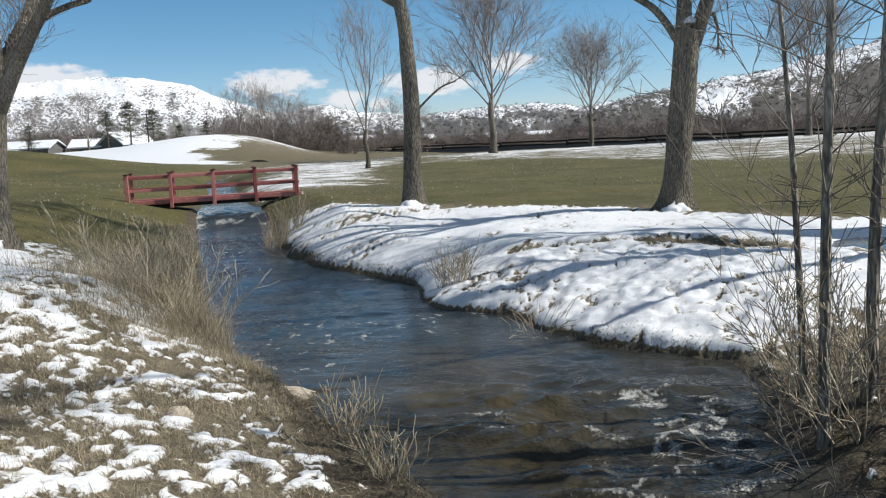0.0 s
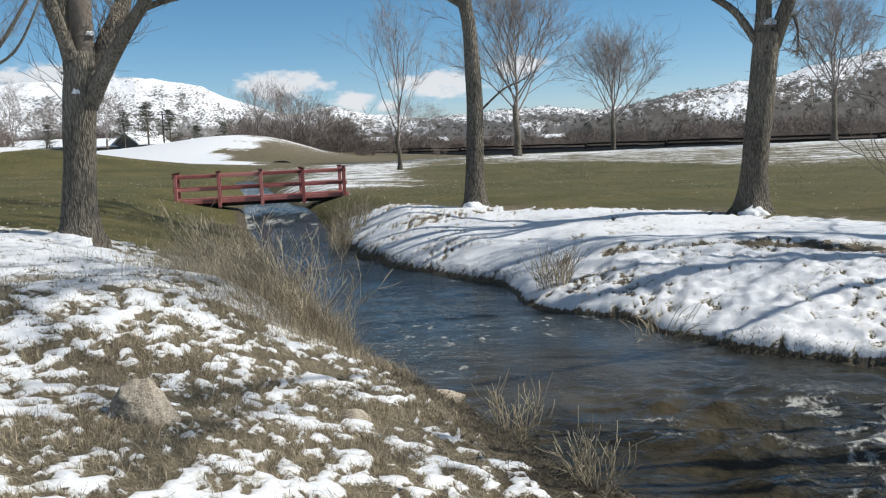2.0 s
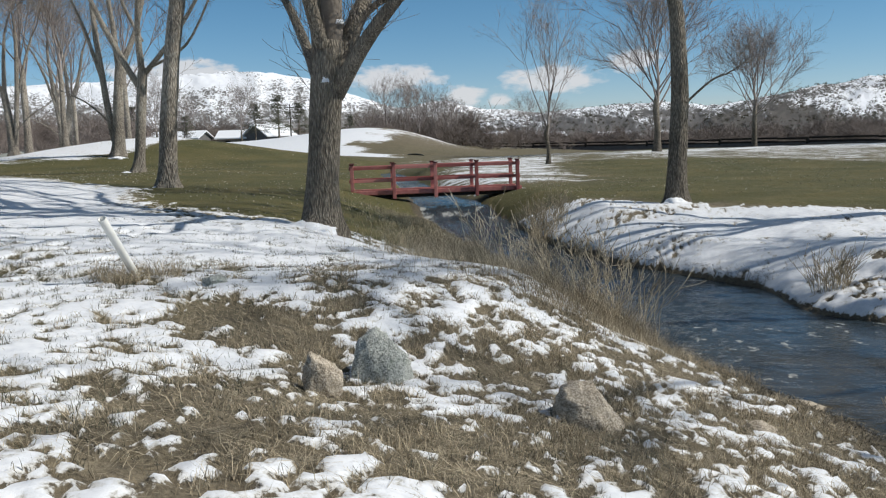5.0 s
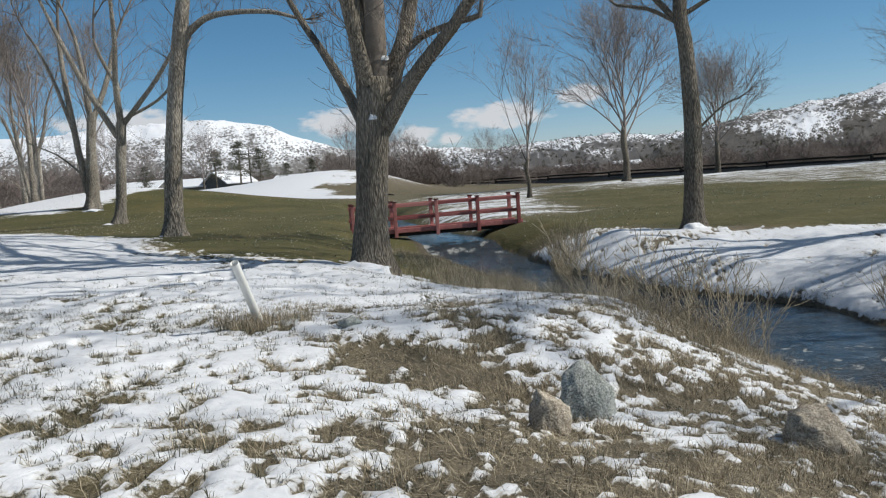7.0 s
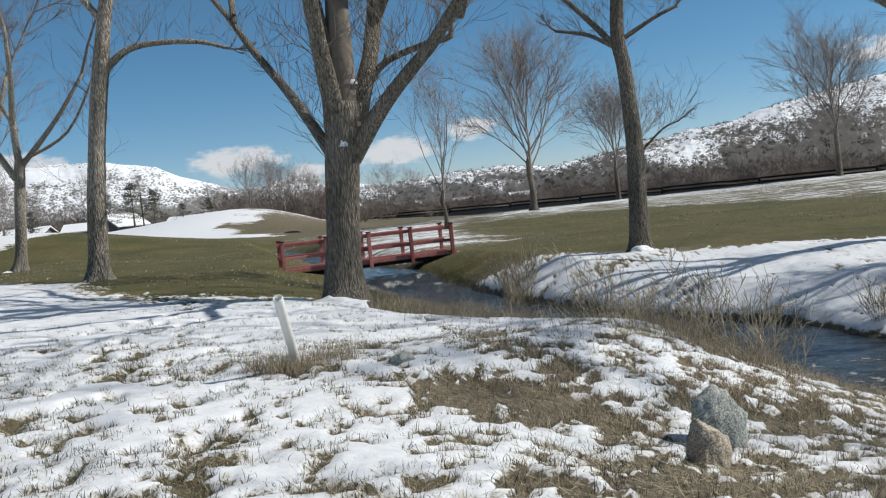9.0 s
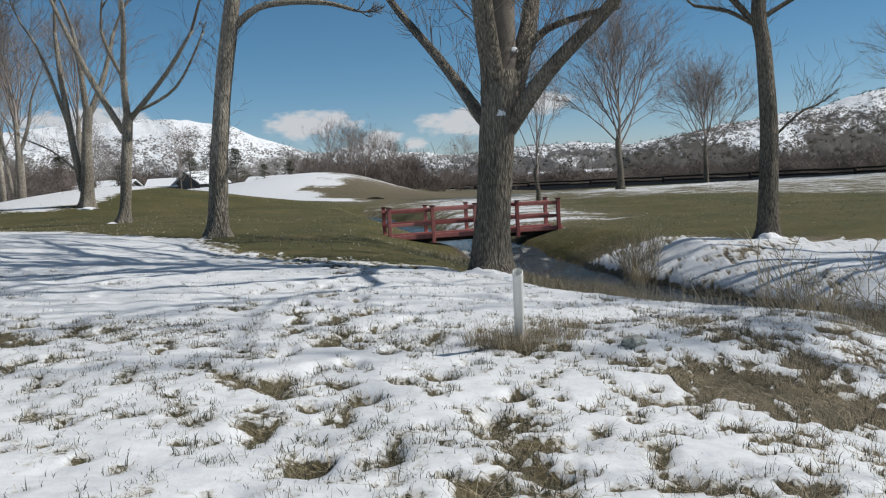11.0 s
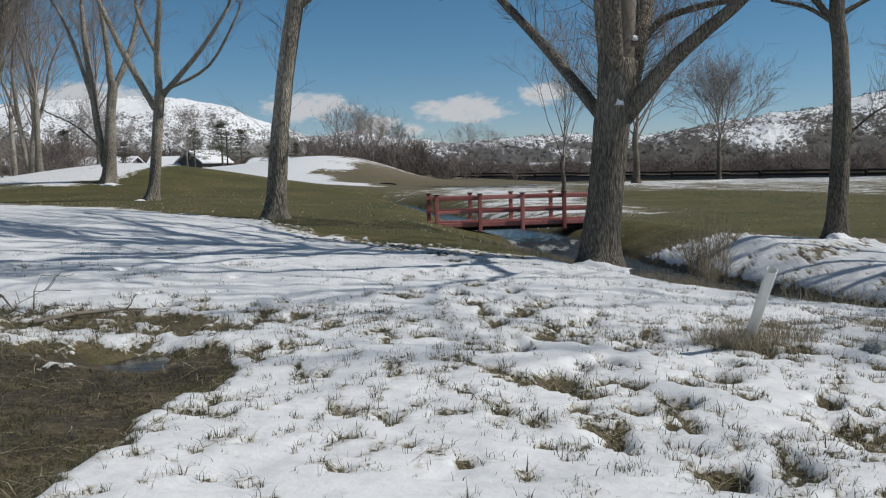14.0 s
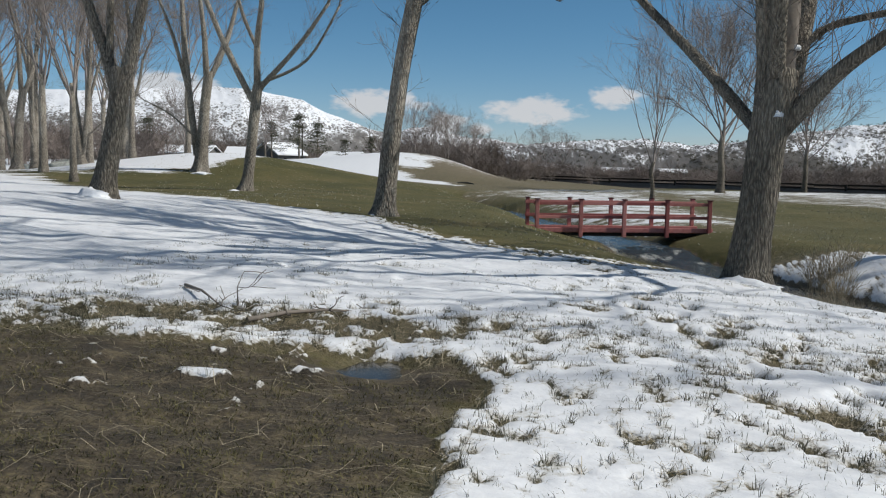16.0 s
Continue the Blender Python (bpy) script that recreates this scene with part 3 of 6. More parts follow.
    patch_r = 0.9 * edge_r + np.where(bank > 0.02, 0.15, 1.25 * smooth(0.05, 0.35, streak) + 0.1)
    right = x > 0.5 * (L + R) + 0.35 * np.maximum(y - 62, 0)
    s, g, pt = np.where(right, snow_r, snow_l), np.where(right, green_r, green_l), np.where(right, patch_r, patch_l)
    beyond = smooth(120, 150, y)
    s, pt = s * (1 - beyond) + (0.40) * beyond, pt * (1 - beyond) + 0.9 * beyond
    near_water = smooth(0.24, 0.0, np.maximum(dl * 0.33, dr * (0.5 + 2.6 * n2 + 2.2 * smooth(12.4, 14.0, y)))) * smooth(40, 30, y)
    s = s - 0.5 * near_water
    mud = np.clip(np.where(right, 0.7 * smooth(9.0, 8.0, y), 0.78 * mudz + 0.75 * bump2(x, y, -0.7, 6.3, 0.8, 1.4)) + 0.9 * near_water, 0, 1)
    wet = np.clip(0.7 * near_water + np.where(right, 0, 0.35 * smooth(0.55, 1.0, mudz)), 0, 1)
    return s, g, mud, wet, pt


def surface(x, y, cover=None):
    """Height of what one sees: the ground with its snow."""
    x, y = np.asarray(x, float), np.asarray(y, float)
    s = (ground_cover(x, y) if cover is None else cover)[0]
    z = land(x, y) + 0.042 * smooth(0.44, 0.55, s) * smooth(60, 25, y)
    z = z + (0.05 * (fbm(x * 1.7, y * 2.2, 75, 2) - 0.5) + 0.02 * (fbm(x * 5, y * 6, 71, 2) - 0.5)) * smooth(30, 14, y)
    z = z - 0.04 * pressed(x, y, 0.08, 0.14, 1.4, True)
    return z


def graded(lo, hi, fine, start, end, grow):
    """Coordinates with an even fine stretch and steps that grow outwards."""
    mid = list(np.arange(lo, hi, fine))
    out, step, v = [], fine, mid[-1]
    while v < end:
        step *= grow
        v += step
        out.append(v)
    head, step, v = [], fine, mid[0]
    while v > start:
        step *= grow
        v -= step
        head.append(v)
    return np.array(head[::-1] + mid + out)


gx = graded(-14.6, 3.6, 0.042, -2600, 2600, 1.055)
gy = graded(3.6, 13.0, 0.048, -60, 3600, 1.022)
X, Y = np.meshgrid(gx, gy)
cover = ground_cover(X, Y)
Z = surface(X, Y, cover)
nx, ny = len(gx), len(gy)
idx = np.arange(nx * ny).reshape(ny, nx)
quads = np.stack([idx[:-1, :-1], idx[:-1, 1:], idx[1:, 1:], idx[1:, :-1]], -1).reshape(-1, 4)
me = mesh_from("ground", np.stack([X, Y, Z], -1).reshape(-1, 3), quads, True)
for key, arr in zip(("snow", "green", "mud", "wet", "patchy"), cover):
    me.attributes.new(key, "FLOAT", "POINT").data.foreach_set("value", np.ascontiguousarray(arr, dtype=np.float32).ravel())
tagged(part("ground", me, GROUND), "grassy parkland with patches of melting snow", "ground", kind="structure")


def creek_mesh():
    ys = np.concatenate([np.arange(-18, 4, 0.3), np.arange(4, 14, 0.045), np.arange(14, 34, 0.1), np.arange(34, 63, 0.4)])
    us = np.linspace(-0.06, 1.06, 90)
    U, V = np.meshgrid(us, ys)
    L, R = creek(V)
    x = L - 0.1 + U * (R - L + 0.2)
    rapid = smooth(9.4, 7.8, V) * smooth(4.0, 5.6, V) * smooth(-0.6, 0.6, x - 0.35 * (7.5 - V)) * smooth(3.2, 2.3, x)
    fall = smooth(27.2, 28.6, V) * smooth(31.2, 30.0, V)
    wave = 0.008 * (fbm(x * 3, V * 2, 91, 3) - 0.5) + 0.030 * (fbm(x * 2.6 + 0.3 * V, V * 4.2, 93, 3) - 0.5) * smooth(0.3, 0.65, vnoise(x * 0.7 + 3, V * 0.4, 94)) + 0.03 * rapid * (fbm(x * 2.2, V * 4, 95, 4) - 0.5) * 5 + 0.05 * fall * (fbm(x * 3, V * 3, 97, 3) - 0.5)
    ridge = 1 - np.abs(2 * fbm(x * 1.6 + 0.4 * V, V * 2.6 - 0.5 * x, 99, 4) - 1)
    line = np.exp(-(((V - (7.30 + 0.16 * np.sin(x * 3.1) + 0.3 * (fbm(x * 2, 0 * x, 111) - 0.5))) / 0.11) ** 2)) + 0.8 * np.exp(-(((V - (6.05 + 0.15 * np.sin(x * 2.7 + 1))) / 0.10) ** 2)) * smooth(0.2, 0.6, x)
    foam = rapid * (0.85 * smooth(0.86, 0.98, ridge) * smooth(0.35, 0.6, fbm(x * 1.3, V * 1.3, 115, 2)) + 0.85 * line * smooth(0.0, 0.8, x + 0.3) * smooth(0.32, 0.58, fbm(x * 4, V * 4, 113, 3))) + 0.95 * fall * smooth(0.3, 0.8, fbm(x * 2.5, V * 1.5, 103))
    fleck = smooth(0.66, 0.74, fbm(x * 8.5 + V * 0.6, V * 9.0, 107, 3)) * smooth(24, 17, V) * smooth(6, 7.5, V)
    foam = np.clip(foam * smooth(3.0, 2.0, x) + 0.8 * fleck * smooth(0.45, 0.65, vnoise(x * 0.6, V * 0.5, 109)), 0, 1)
    z = water_z(V) + 1.4 * wave + 0.045 * rapid * line
    shallow = np.clip(smooth(12.5, 8.8, V) * (0.62 + 0.4 * smooth(2.0, 0.4, x)) + smooth(0.7, 0.1, x - L) * 0.6, 0, 1) * smooth(26, 16, V)
    n, m = len(us), len(ys)
    i = np.arange(n * m).reshape(m, n)
    q = np.stack([i[:-1, :-1], i[:-1, 1:], i[1:, 1:], i[1:, :-1]], -1).reshape(-1, 4)
    w = mesh_from("water", np.stack([x, V, z], -1).reshape(-1, 3), q, True)
    for key, arr in (("foam", foam), ("shallow", shallow), ("churn", np.clip(0.9 * rapid + fall, 0, 1))):
        w.attributes.new(key, "FLOAT", "POINT").data.foreach_set("value", np.ascontiguousarray(arr, dtype=np.float32).ravel())
    return w


tagged(part("water", creek_mesh(), WATER), "dark creek water running over shallow rapids", "water", kind="structure")


def pool(name, cx, cy, rx, ry, z, label):
    """A still sheet of meltwater with an uneven edge."""
    bm = bmesh.new()
    ring = [bm.verts.new((cx + rx * math.cos(a) * (1 + 0.22 * noise.noise((math.cos(a) * 2, math.sin(a) * 2, cx))), cy + ry * math.sin(a) * (1 + 0.22 * noise.noise((math.sin(a) * 2, cx, 3))), z)) for a in np.linspace(0, 2 * math.pi, 40)[:-1]]
    bm.faces.new(ring)
    return tagged(part(name, bm, STILL), label, "water", kind="structure")


pool("pond", 7.3, 14.4, 2.6, 1.9, -0.56, "small blue-grey meltwater pond on the snowy bank")
pool("puddle", -11.68, 7.2, 0.26, 0.42, float(land(-11.68, 7.2)) + 0.02, "shallow meltwater puddle in trampled turf")


HILLS = {}


def ridge_mesh(name, az0, az1, near, far, profile, rough, seed, scale, fields=(), rows=90, cols=420):
    """A range of hills seen from the park: its skyline by bearing, with gullies, spurs and open snowfields (bearing, height, widths)."""
    A, S = np.meshgrid(np.radians(np.linspace(az0, az1, cols)), np.linspace(0, 1.25, rows))
    D = near + (far - near) * S
    x, y = D * np.sin(A), D * np.cos(A)
    top = np.interp(np.degrees(A), [p[0] for p in profile], [math.tan(radians(p[1])) * far for p in profile])
    ramp = np.where(S < 1, smooth(0, 1, S) ** 0.85 * 0.75 + 0.25 * S, 1 - 1.2 * (S - 1))
    body = fbm(x / scale, y / scale, seed, 5, 0.55) - 0.5
    spur = 1 - np.abs(2 * fbm(A * far / scale * 1.3 + 0.5 * S, S * 1.6, seed + 50, 5, 0.6) - 1)
    z = top * ramp + rough * (body * 1.2 + 0.9 * (spur - 0.75)) * np.minimum(S * 2.5, 1.0)
    i = np.arange(rows * cols).reshape(rows, cols)
    q = np.stack([i[:-1, :-1], i[:-1, 1:], i[1:, 1:], i[1:, :-1]], -1).reshape(-1, 4)
    HILLS[name] = np.stack([x, y, z - 1.0], -1)
    me = mesh_from(name, HILLS[name].reshape(-1, 3), q, True)
    open_snow = np.clip(z / (0.75 * np.max(top)), 0, 1) - 0.35
    for a, e, wa, we, f in fields:
        open_snow = open_snow + f * bump2(np.degrees(A), np.degrees(z / D), a, e, wa, we)
    for key, arr in (("along", A * 0.5 * (near + far)), ("up", z * 1.0), ("bare", open_snow)):
        me.attributes.new(key, "FLOAT", "POINT").data.foreach_set("value", np.ascontiguousarray(arr, dtype=np.float32).ravel())
    return me


tagged(part("mountain", ridge_mesh("mountain", -60, 2, 1200, 2600, ((-60, 3.0), (-45, 4.0), (-35, 3.7), (-30.5, 3.95), (-26.4, 4.2), (-24, 4.35), (-21.3, 4.5), (-18.9, 4.4), (-16.6, 4.1), (-15.2, 3.85), (-13.8, 3.2), (-12.6, 2.8), (-10.5, 2.1), (-9.3, 2.1), (-8.5, 2.4), (-7.3, 2.45), (-5.8, 2.0), (-5, 1.75), (0, 1.2)), 20, 7, 200), MOUNTAIN), "snow-covered mountain range with dark scrub on its lower slopes", "mountain", kind="structure")
tagged(part("low_hill", ridge_mesh("low_hill", -9, 20, 500, 1500, ((-9, 0.6), (-4, 1.2), (-1, 1.55), (3, 1.8), (5.6, 1.95), (8.7, 1.5), (12, 1.9), (14, 2.0), (20, 2.2)), 10, 17, 110), LOWHILL), "low brush-covered hill dusted with snow", "hill", kind="structure")
tagged(part("brushy_hill", ridge_mesh("brushy_hill", 7, 62, 330, 950, ((7, 0.2), (10, 1.5), (12.4, 2.0), (14.4, 2.36), (15.7, 2.6), (17.5, 3.0), (19.8, 3.18), (21.5, 3.5), (24, 3.85), (26, 4.3), (29, 4.6), (36, 5.2), (46, 4.6), (62, 3.5)), 8, 27, 80, ((16.6, 1.7, 2.0, 0.9, 0.75), (22.5, 3.3, 2.2, 0.35, 0.6), (27, 1.4, 5, 1.0, -0.12))), HILL), "steep hillside of dark brush and melting snow", "hill", kind="structure")


# ---- trees ----
class Wood:
    """Collects tapered tubes into one mesh."""

    def __init__(self):
        self.v, self.f = [], []

    def tube(self, pts, radii, sides=5, cap=True):
        pts = [Vector(p) for p in pts]
        n0, n = len(self.v), len(pts)
        side = Vector((1, 0, 0))
        for i, (p, r) in enumerate(zip(pts, radii)):
            d = (pts[min(i + 1, n - 1)] - pts[max(i - 1, 0)]).normalized()
            u = (side - d * side.dot(d))
            u = u.normalized() if u.length > 0.1 else d.orthogonal().normalized()
            side = u
            w = d.cross(u)
            for k in range(sides):
                a = 2 * math.pi * k / sides
                self.v.append(p + (u * math.cos(a) + w * math.sin(a)) * r)
        for i in range(n - 1):
            a, b = n0 + i * sides, n0 + (i + 1) * sides
            for k in range(sides):
                j = (k + 1) % sides
                self.f.append((a + k, a + j, b + j, b + k))
        if cap:
            self.f.append(tuple(n0 + (n - 1) * sides + k for k in range(sides)))

    def mesh(self, name):
        return mesh_from(name, self.v, self.f, True)


def curve_points(ctrl, per):
    """A smooth line through control points (x, y, z, r)."""
    c = [Vector(p) for p in ctrl]
    out = []
    for i in range(len(c) - 1):
        p0, p1, p2, p3 = c[max(i - 1, 0)], c[i], c[i + 1], c[min(i + 2, len(c) - 1)]
        for s in range(per):
            t = s / per
            out.append(0.5 * (2 * p1 + (p2 - p0) * t + (2 * p0 - 5 * p1 + 4 * p2 - p3) * t * t + (3 * p1 - p0 - 3 * p2 + p3) * t**3))
    out.append(c[-1])
    return out


def rough_limb(ctrl, rng, per=6, sides=14, flare=0.0, knots=0.05):
    """A trunk or limb with an uneven, knotty surface."""
    w = Wood()
    pts = curve_points([Vector((*p,)) for p in ctrl], per)
    line = [p.to_3d() if len(p) == 3 else Vector(p[:3]) for p in pts]
    rad = [p[3] for p in pts]
    if flare:
        rad = [r * (1 + flare * math.exp(-max(p.z, 0) / 0.28)) for r, p in zip(rad, line)]
    w.tube(line, rad, sides)
    seed = rng.random() * 50
    for i in range(len(line)):
        for k in range(sides):
            v = w.v[i * sides + k]
            off = v - line[i]
            n = noise.noise((off.normalized().x * 1.7 + seed, off.normalized().y * 1.7, v.z * 0.9)) * knots * 2.2 + noise.noise((off.normalized().x * 5 + seed, off.normalized().y * 5, v.z * 2.5)) * knots
            if flare:
                n += 0.22 * math.exp(-max(line[i].z, 0) / 0.25) * math.sin(math.atan2(off.y, off.x) * 5 + seed)
            w.v[i * sides + k] = line[i] + off * (1 + n)
    return w, line, rad


def sprout(w, rng, p, d, length, r, depth, up=0.25, spread=0.75, kids=(4, 6), sides=3, droop=0.0, wob=0.16):
    """A branch with its twigs, added to a Wood."""
    n = 4 if depth else 3
    pts, q, cur = [p.copy()], p.copy(), d.normalized()
    for i in range(n):
        cur = (cur + Vector((rng.gauss(0, wob), rng.gauss(0, wob), rng.gauss(0, wob) + up / n - droop / n))).normalized()
        q = q + cur * (length / n)
        pts.append(q.copy())
    w.tube(pts, [max(r * (1 - 0.78 * i / n), 0.0035) for i in range(n + 1)], sides, False)
    if depth <= 0:
        return
    for k in range(rng.randint(*kids)):
        t = rng.uniform(0.22, 0.98) * n
        i = min(int(t), n - 1)
        base = pts[i].lerp(pts[i + 1], t - i)
        along = (pts[i + 1] - pts[i]).normalized()
        out = Vector((rng.gauss(0, 1), rng.gauss(0, 1), rng.gauss(0, 0.6)))
        out = (out - along * out.dot(along)).normalized()
        sprout(w, rng, base, along + out * spread, length * rng.uniform(0.38, 0.66), r * 0.48, depth - 1, up, spread, kids, 3, droop, wob)


def park_tree(x, y, trunk, limbs, label, seed, twigs=1.0, bark=None, grow=5.0, sprouts=12, shoots=0.4, low=0.6):
    """A bare park tree: trunk and limbs of given run (offset along x, height, radius), and a crown of twigs above."""
    rng = random.Random(seed)
    z = float(surface(x, y))
    tree = empty("tree", pose(x, y, z))
    bark = bark or BARK
    wander = lambda i: 0.12 * math.sin(1.7 * i + seed)
    ctrl = [(t[0], 0.0, t[1], t[2]) for t in trunk]
    ctrl[0] = (ctrl[0][0], 0, -0.25, ctrl[0][3])
    w, line, rad = rough_limb(ctrl, rng, 8, 22, 0.28, 0.045)
    part("trunk", w.mesh("trunk"), bark, tree)
    crown = Wood()
    top = max(p.z for p in line)
    tips = []
    if len(trunk) > 5:
        tips.append((line[-1], (line[-1] - line[-3]).normalized(), rad[-1]))
    for n, limb in enumerate(limbs):
        back = rng.uniform(-0.35, 0.35)
        c = [p if len(p) == 4 else (p[0], (back + wander(n)) * (p[1] - limb[0][1]) * 0.6, p[1], p[2]) for p in limb]
        lw, ll, lr = rough_limb(c, rng, 5, 10, 0, 0.06)
        part("limb", lw.mesh("limb"), bark, tree)
        tips.append((ll[-1], (ll[-1] - ll[-3]).normalized(), lr[-1]))
        for k in range(int(sprouts * twigs)):
            i = rng.randint(4, len(ll) - 2)
            d = (ll[i + 1] - ll[i]).normalized()
            out = Vector((rng.gauss(0, 1), rng.gauss(0, 1), rng.uniform(0.0, 1.4)))
            sprout(crown, rng, ll[i], d * 0.5 + out.normalized(), rng.uniform(0.5, 1.5), max(lr[i] * 0.08, 0.006), 1, 0.5, 0.7, (3, 5))
    for p, d, r in tips:
        sprout(crown, rng, p - d * 0.1, d, grow * rng.uniform(0.8, 1.2) * (min(1.1, r / 0.075) if r > 0.052 else 0.1), r * 0.98, 3 if r > 0.06 else 2, 0.3, 0.75, (6, 8), 6)
    for k in range(int(sprouts * 1.2 * twigs)):
        i = rng.randint(int(len(line) * low), len(line) - 1)
        a = rng.uniform(0, 2 * math.pi)
        out = Vector((math.cos(a), math.sin(a), rng.uniform(0.3, 1.1)))
        sprout(crown, rng, line[i] + out * rad[i] * 0.7, out, rng.uniform(0.3, 0.5 + shoots), 0.008, 1, 0.4, 0.7, (3, 5))
    part("crown", crown.mesh("crown"), TWIG, tree, "thin bare branches")
    return tagged(tree, label, "tree", "bare park trees")


def snow_drift(x, y, r, h, seed, label="drift of snow against a tree trunk", up=0.0):
    """A small lumpy drift of snow."""
    rng = random.Random(seed)
    bm = bmesh.new()
    bmesh.ops.create_icosphere(bm, subdivisions=4, radius=1.0)
    for v in bm.verts:
        n = 1 + 0.3 * noise.noise(v.co * 1.8 + Vector((seed, 0, 0))) + 0.22 * noise.noise(v.co * 4 + Vector((0, seed, 0))) + 0.14 * noise.noise(v.co * 13)
        rho = math.hypot(v.co.x, v.co.y)
        top = h * ((max(1 - rho * rho, 0) ** 0.5) if up else max(1 - rho, 0) ** 0.9 - 0.14) * n if v.co.z > 0 else (-0.02 if up else -0.12)
        v.co = Vector((v.co.x * r * n, v.co.y * r * 0.75 * n, top))
    for f in bm.faces:
        f.smooth = True
    ob = part("snow_drift", bm, SNOW)
    ob.location = (x, y, float(surface(x, y)) - 0.01 + up)
    return tagged(ob, label, "snow", "snow drifts")


park_tree(-7.66, 15.0, ((0, 0, 0.33), (0.04, 0.52, 0.28), (0.12, 1.35, 0.26), (0.19, 2.08, 0.265), (0.28, 2.75, 0.27), (0.32, 3.1, 0.22)), (
    ((0.14, 0, 2.3, 0.17), (0.16, 0, 3.0, 0.165), (0.12, -0.05, 3.68, 0.16), (0.02, -0.1, 4.6, 0.14), (-0.1, 0, 5.8, 0.11)),
    ((0.38, 0.05, 2.4, 0.17), (0.6, 0.3, 3.24, 0.155), (0.82, 0.7, 4.0, 0.14), (1.05, 1.1, 5.4, 0.11)),
    ((0.12, 0.1, 2.2, 0.10), (-0.38, 1.1, 3.08, 0.088), (-0.86, 1.9, 3.82, 0.078), (-1.34, 2.6, 4.5, 0.068), (-1.9, 3.4, 5.4, 0.052)),
    ((0.34, 0.0, 2.22, 0.15), (0.92, -0.35, 2.94, 0.115), (1.36, -0.7, 3.36, 0.10), (1.72, -1.0, 3.68, 0.09), (2.25, -1.5, 4.3, 0.075)),
    ((0.62, 0.35, 3.35, 0.065), (1.05, 0.45, 3.72, 0.055), (1.6, 0.2, 3.86, 0.05), (2.0, 0.0, 3.9, 0.043), (2.07, 0.0, 3.98, 0.04)),
    ((0.22, -0.2, 3.0, 0.12), (0.1, -0.7, 4.0, 0.11), (0.0, -1.2, 5.2, 0.10), (-0.3, -2.2, 6.8, 0.085)),
    ((0.0, -0.1, 4.6, 0.10), (0.3, -0.9, 5.8, 0.09), (0.5, -1.9, 6.7, 0.08), (0.3, -3.2, 7.6, 0.065)),
    ((-0.05, 0, 5.4, 0.09), (-0.9, 0.5, 6.3, 0.08), (-1.9, 0.9, 7.4, 0.07)),
    ((0.9, 0.8, 4.4, 0.10), (1.6, 0.0, 5.6, 0.085), (2.4, -0.9, 6.8, 0.07)),
    ((-0.1, 0, 5.6, 0.10), (-0.3, 1.3, 6.8, 0.085), (-0.5, 2.9, 7.9, 0.072)),
    ((1.0, 1.1, 5.2, 0.10), (1.3, 2.3, 6.6, 0.085), (1.5, 3.6, 7.7, 0.072)),
    ((-0.2, -1.9, 6.2, 0.09), (-0.9, -2.6, 7.4, 0.08), (-1.5, -3.4, 8.8, 0.07)),
    ((2.1, -1.3, 3.95, 0.085), (2.6, -2.2, 5.4, 0.078), (2.9, -3.2, 6.9, 0.07)),
    ((-1.7, 3.1, 5.1, 0.06), (-1.9, 4.2, 6.3, 0.065), (-2.2, 5.3, 7.6, 0.062)),
    ((0.0, -0.6, 5.0, 0.09), (0.9, -1.5, 6.5, 0.08), (1.6, -2.6, 8.0, 0.07)),
), "large bare tree with many spreading limbs and pale pruning scars", 3, 1.6, sprouts=16, grow=6.5)
park_tree(-0.83, 23.47, ((0, 0, 0.288), (0, 0.81, 0.234), (0.06, 2.65, 0.207), (0.0, 4.48, 0.180), (-0.1, 5.33, 0.171), (-0.02, 6.4, 0.153)), (
    ((-0.1, 5.0, 0.081), (-0.53, 5.58, 0.081), (-1.16, 6.27, 0.063)),
    ((-0.1, 5.05, 0.054), (-0.82, 5.47, 0.050), (-1.65, 5.65, 0.036)),
    ((0.0, 5.3, 0.063), (0.91, 5.78, 0.050), (1.5, 6.0, 0.036)),
    ((0.06, 2.35, 0.036), (0.78, 2.99, 0.027), (1.23, 3.16, 0.018)),
), "tall straight bare tree with dark bark beside the creek", 5, 1.3, grow=6)
park_tree(4.98, 19.55, ((0, 0, 0.387), (0.03, 0.46, 0.306), (0.13, 1.67, 0.279), (0.26, 2.99, 0.270), (0.34, 3.8, 0.270)), (
    ((0.22, 3.5, 0.180), (0.27, 4.5, 0.162), (0.2, 5.6, 0.126)),
    ((0.45, 3.5, 0.171), (0.75, 4.5, 0.144), (1.1, 5.6, 0.108)),
    ((0.12, 3.6, 0.090), (-0.33, 4.25, 0.081), (-0.98, 4.7, 0.063), (-1.8, 5.3, 0.045)),
    ((0.5, 0, 3.7, 0.06), (0.72, -0.1, 4.05, 0.05), (0.86, -0.1, 4.1, 0.043), (0.93, -0.1, 3.9, 0.038)),
    ((0.2, 0, 5.2, 0.10), (-0.5, 0.6, 6.4, 0.09), (-1.2, 1.2, 7.8, 0.08)),
    ((0.2, 0, 5.4, 0.10), (-0.3, -0.9, 6.7, 0.09), (-0.6, -1.8, 8.2, 0.08)),
    ((1.1, 0, 5.5, 0.10), (1.6, 0.9, 6.7, 0.09), (1.9, 1.8, 8.0, 0.08)),
    ((1.1, 0, 5.4, 0.10), (1.8, -0.7, 6.5, 0.09), (2.6, -1.3, 7.9, 0.08)),
), "large forked bare tree with snow in its fork", 9, 1.2, grow=7.5)
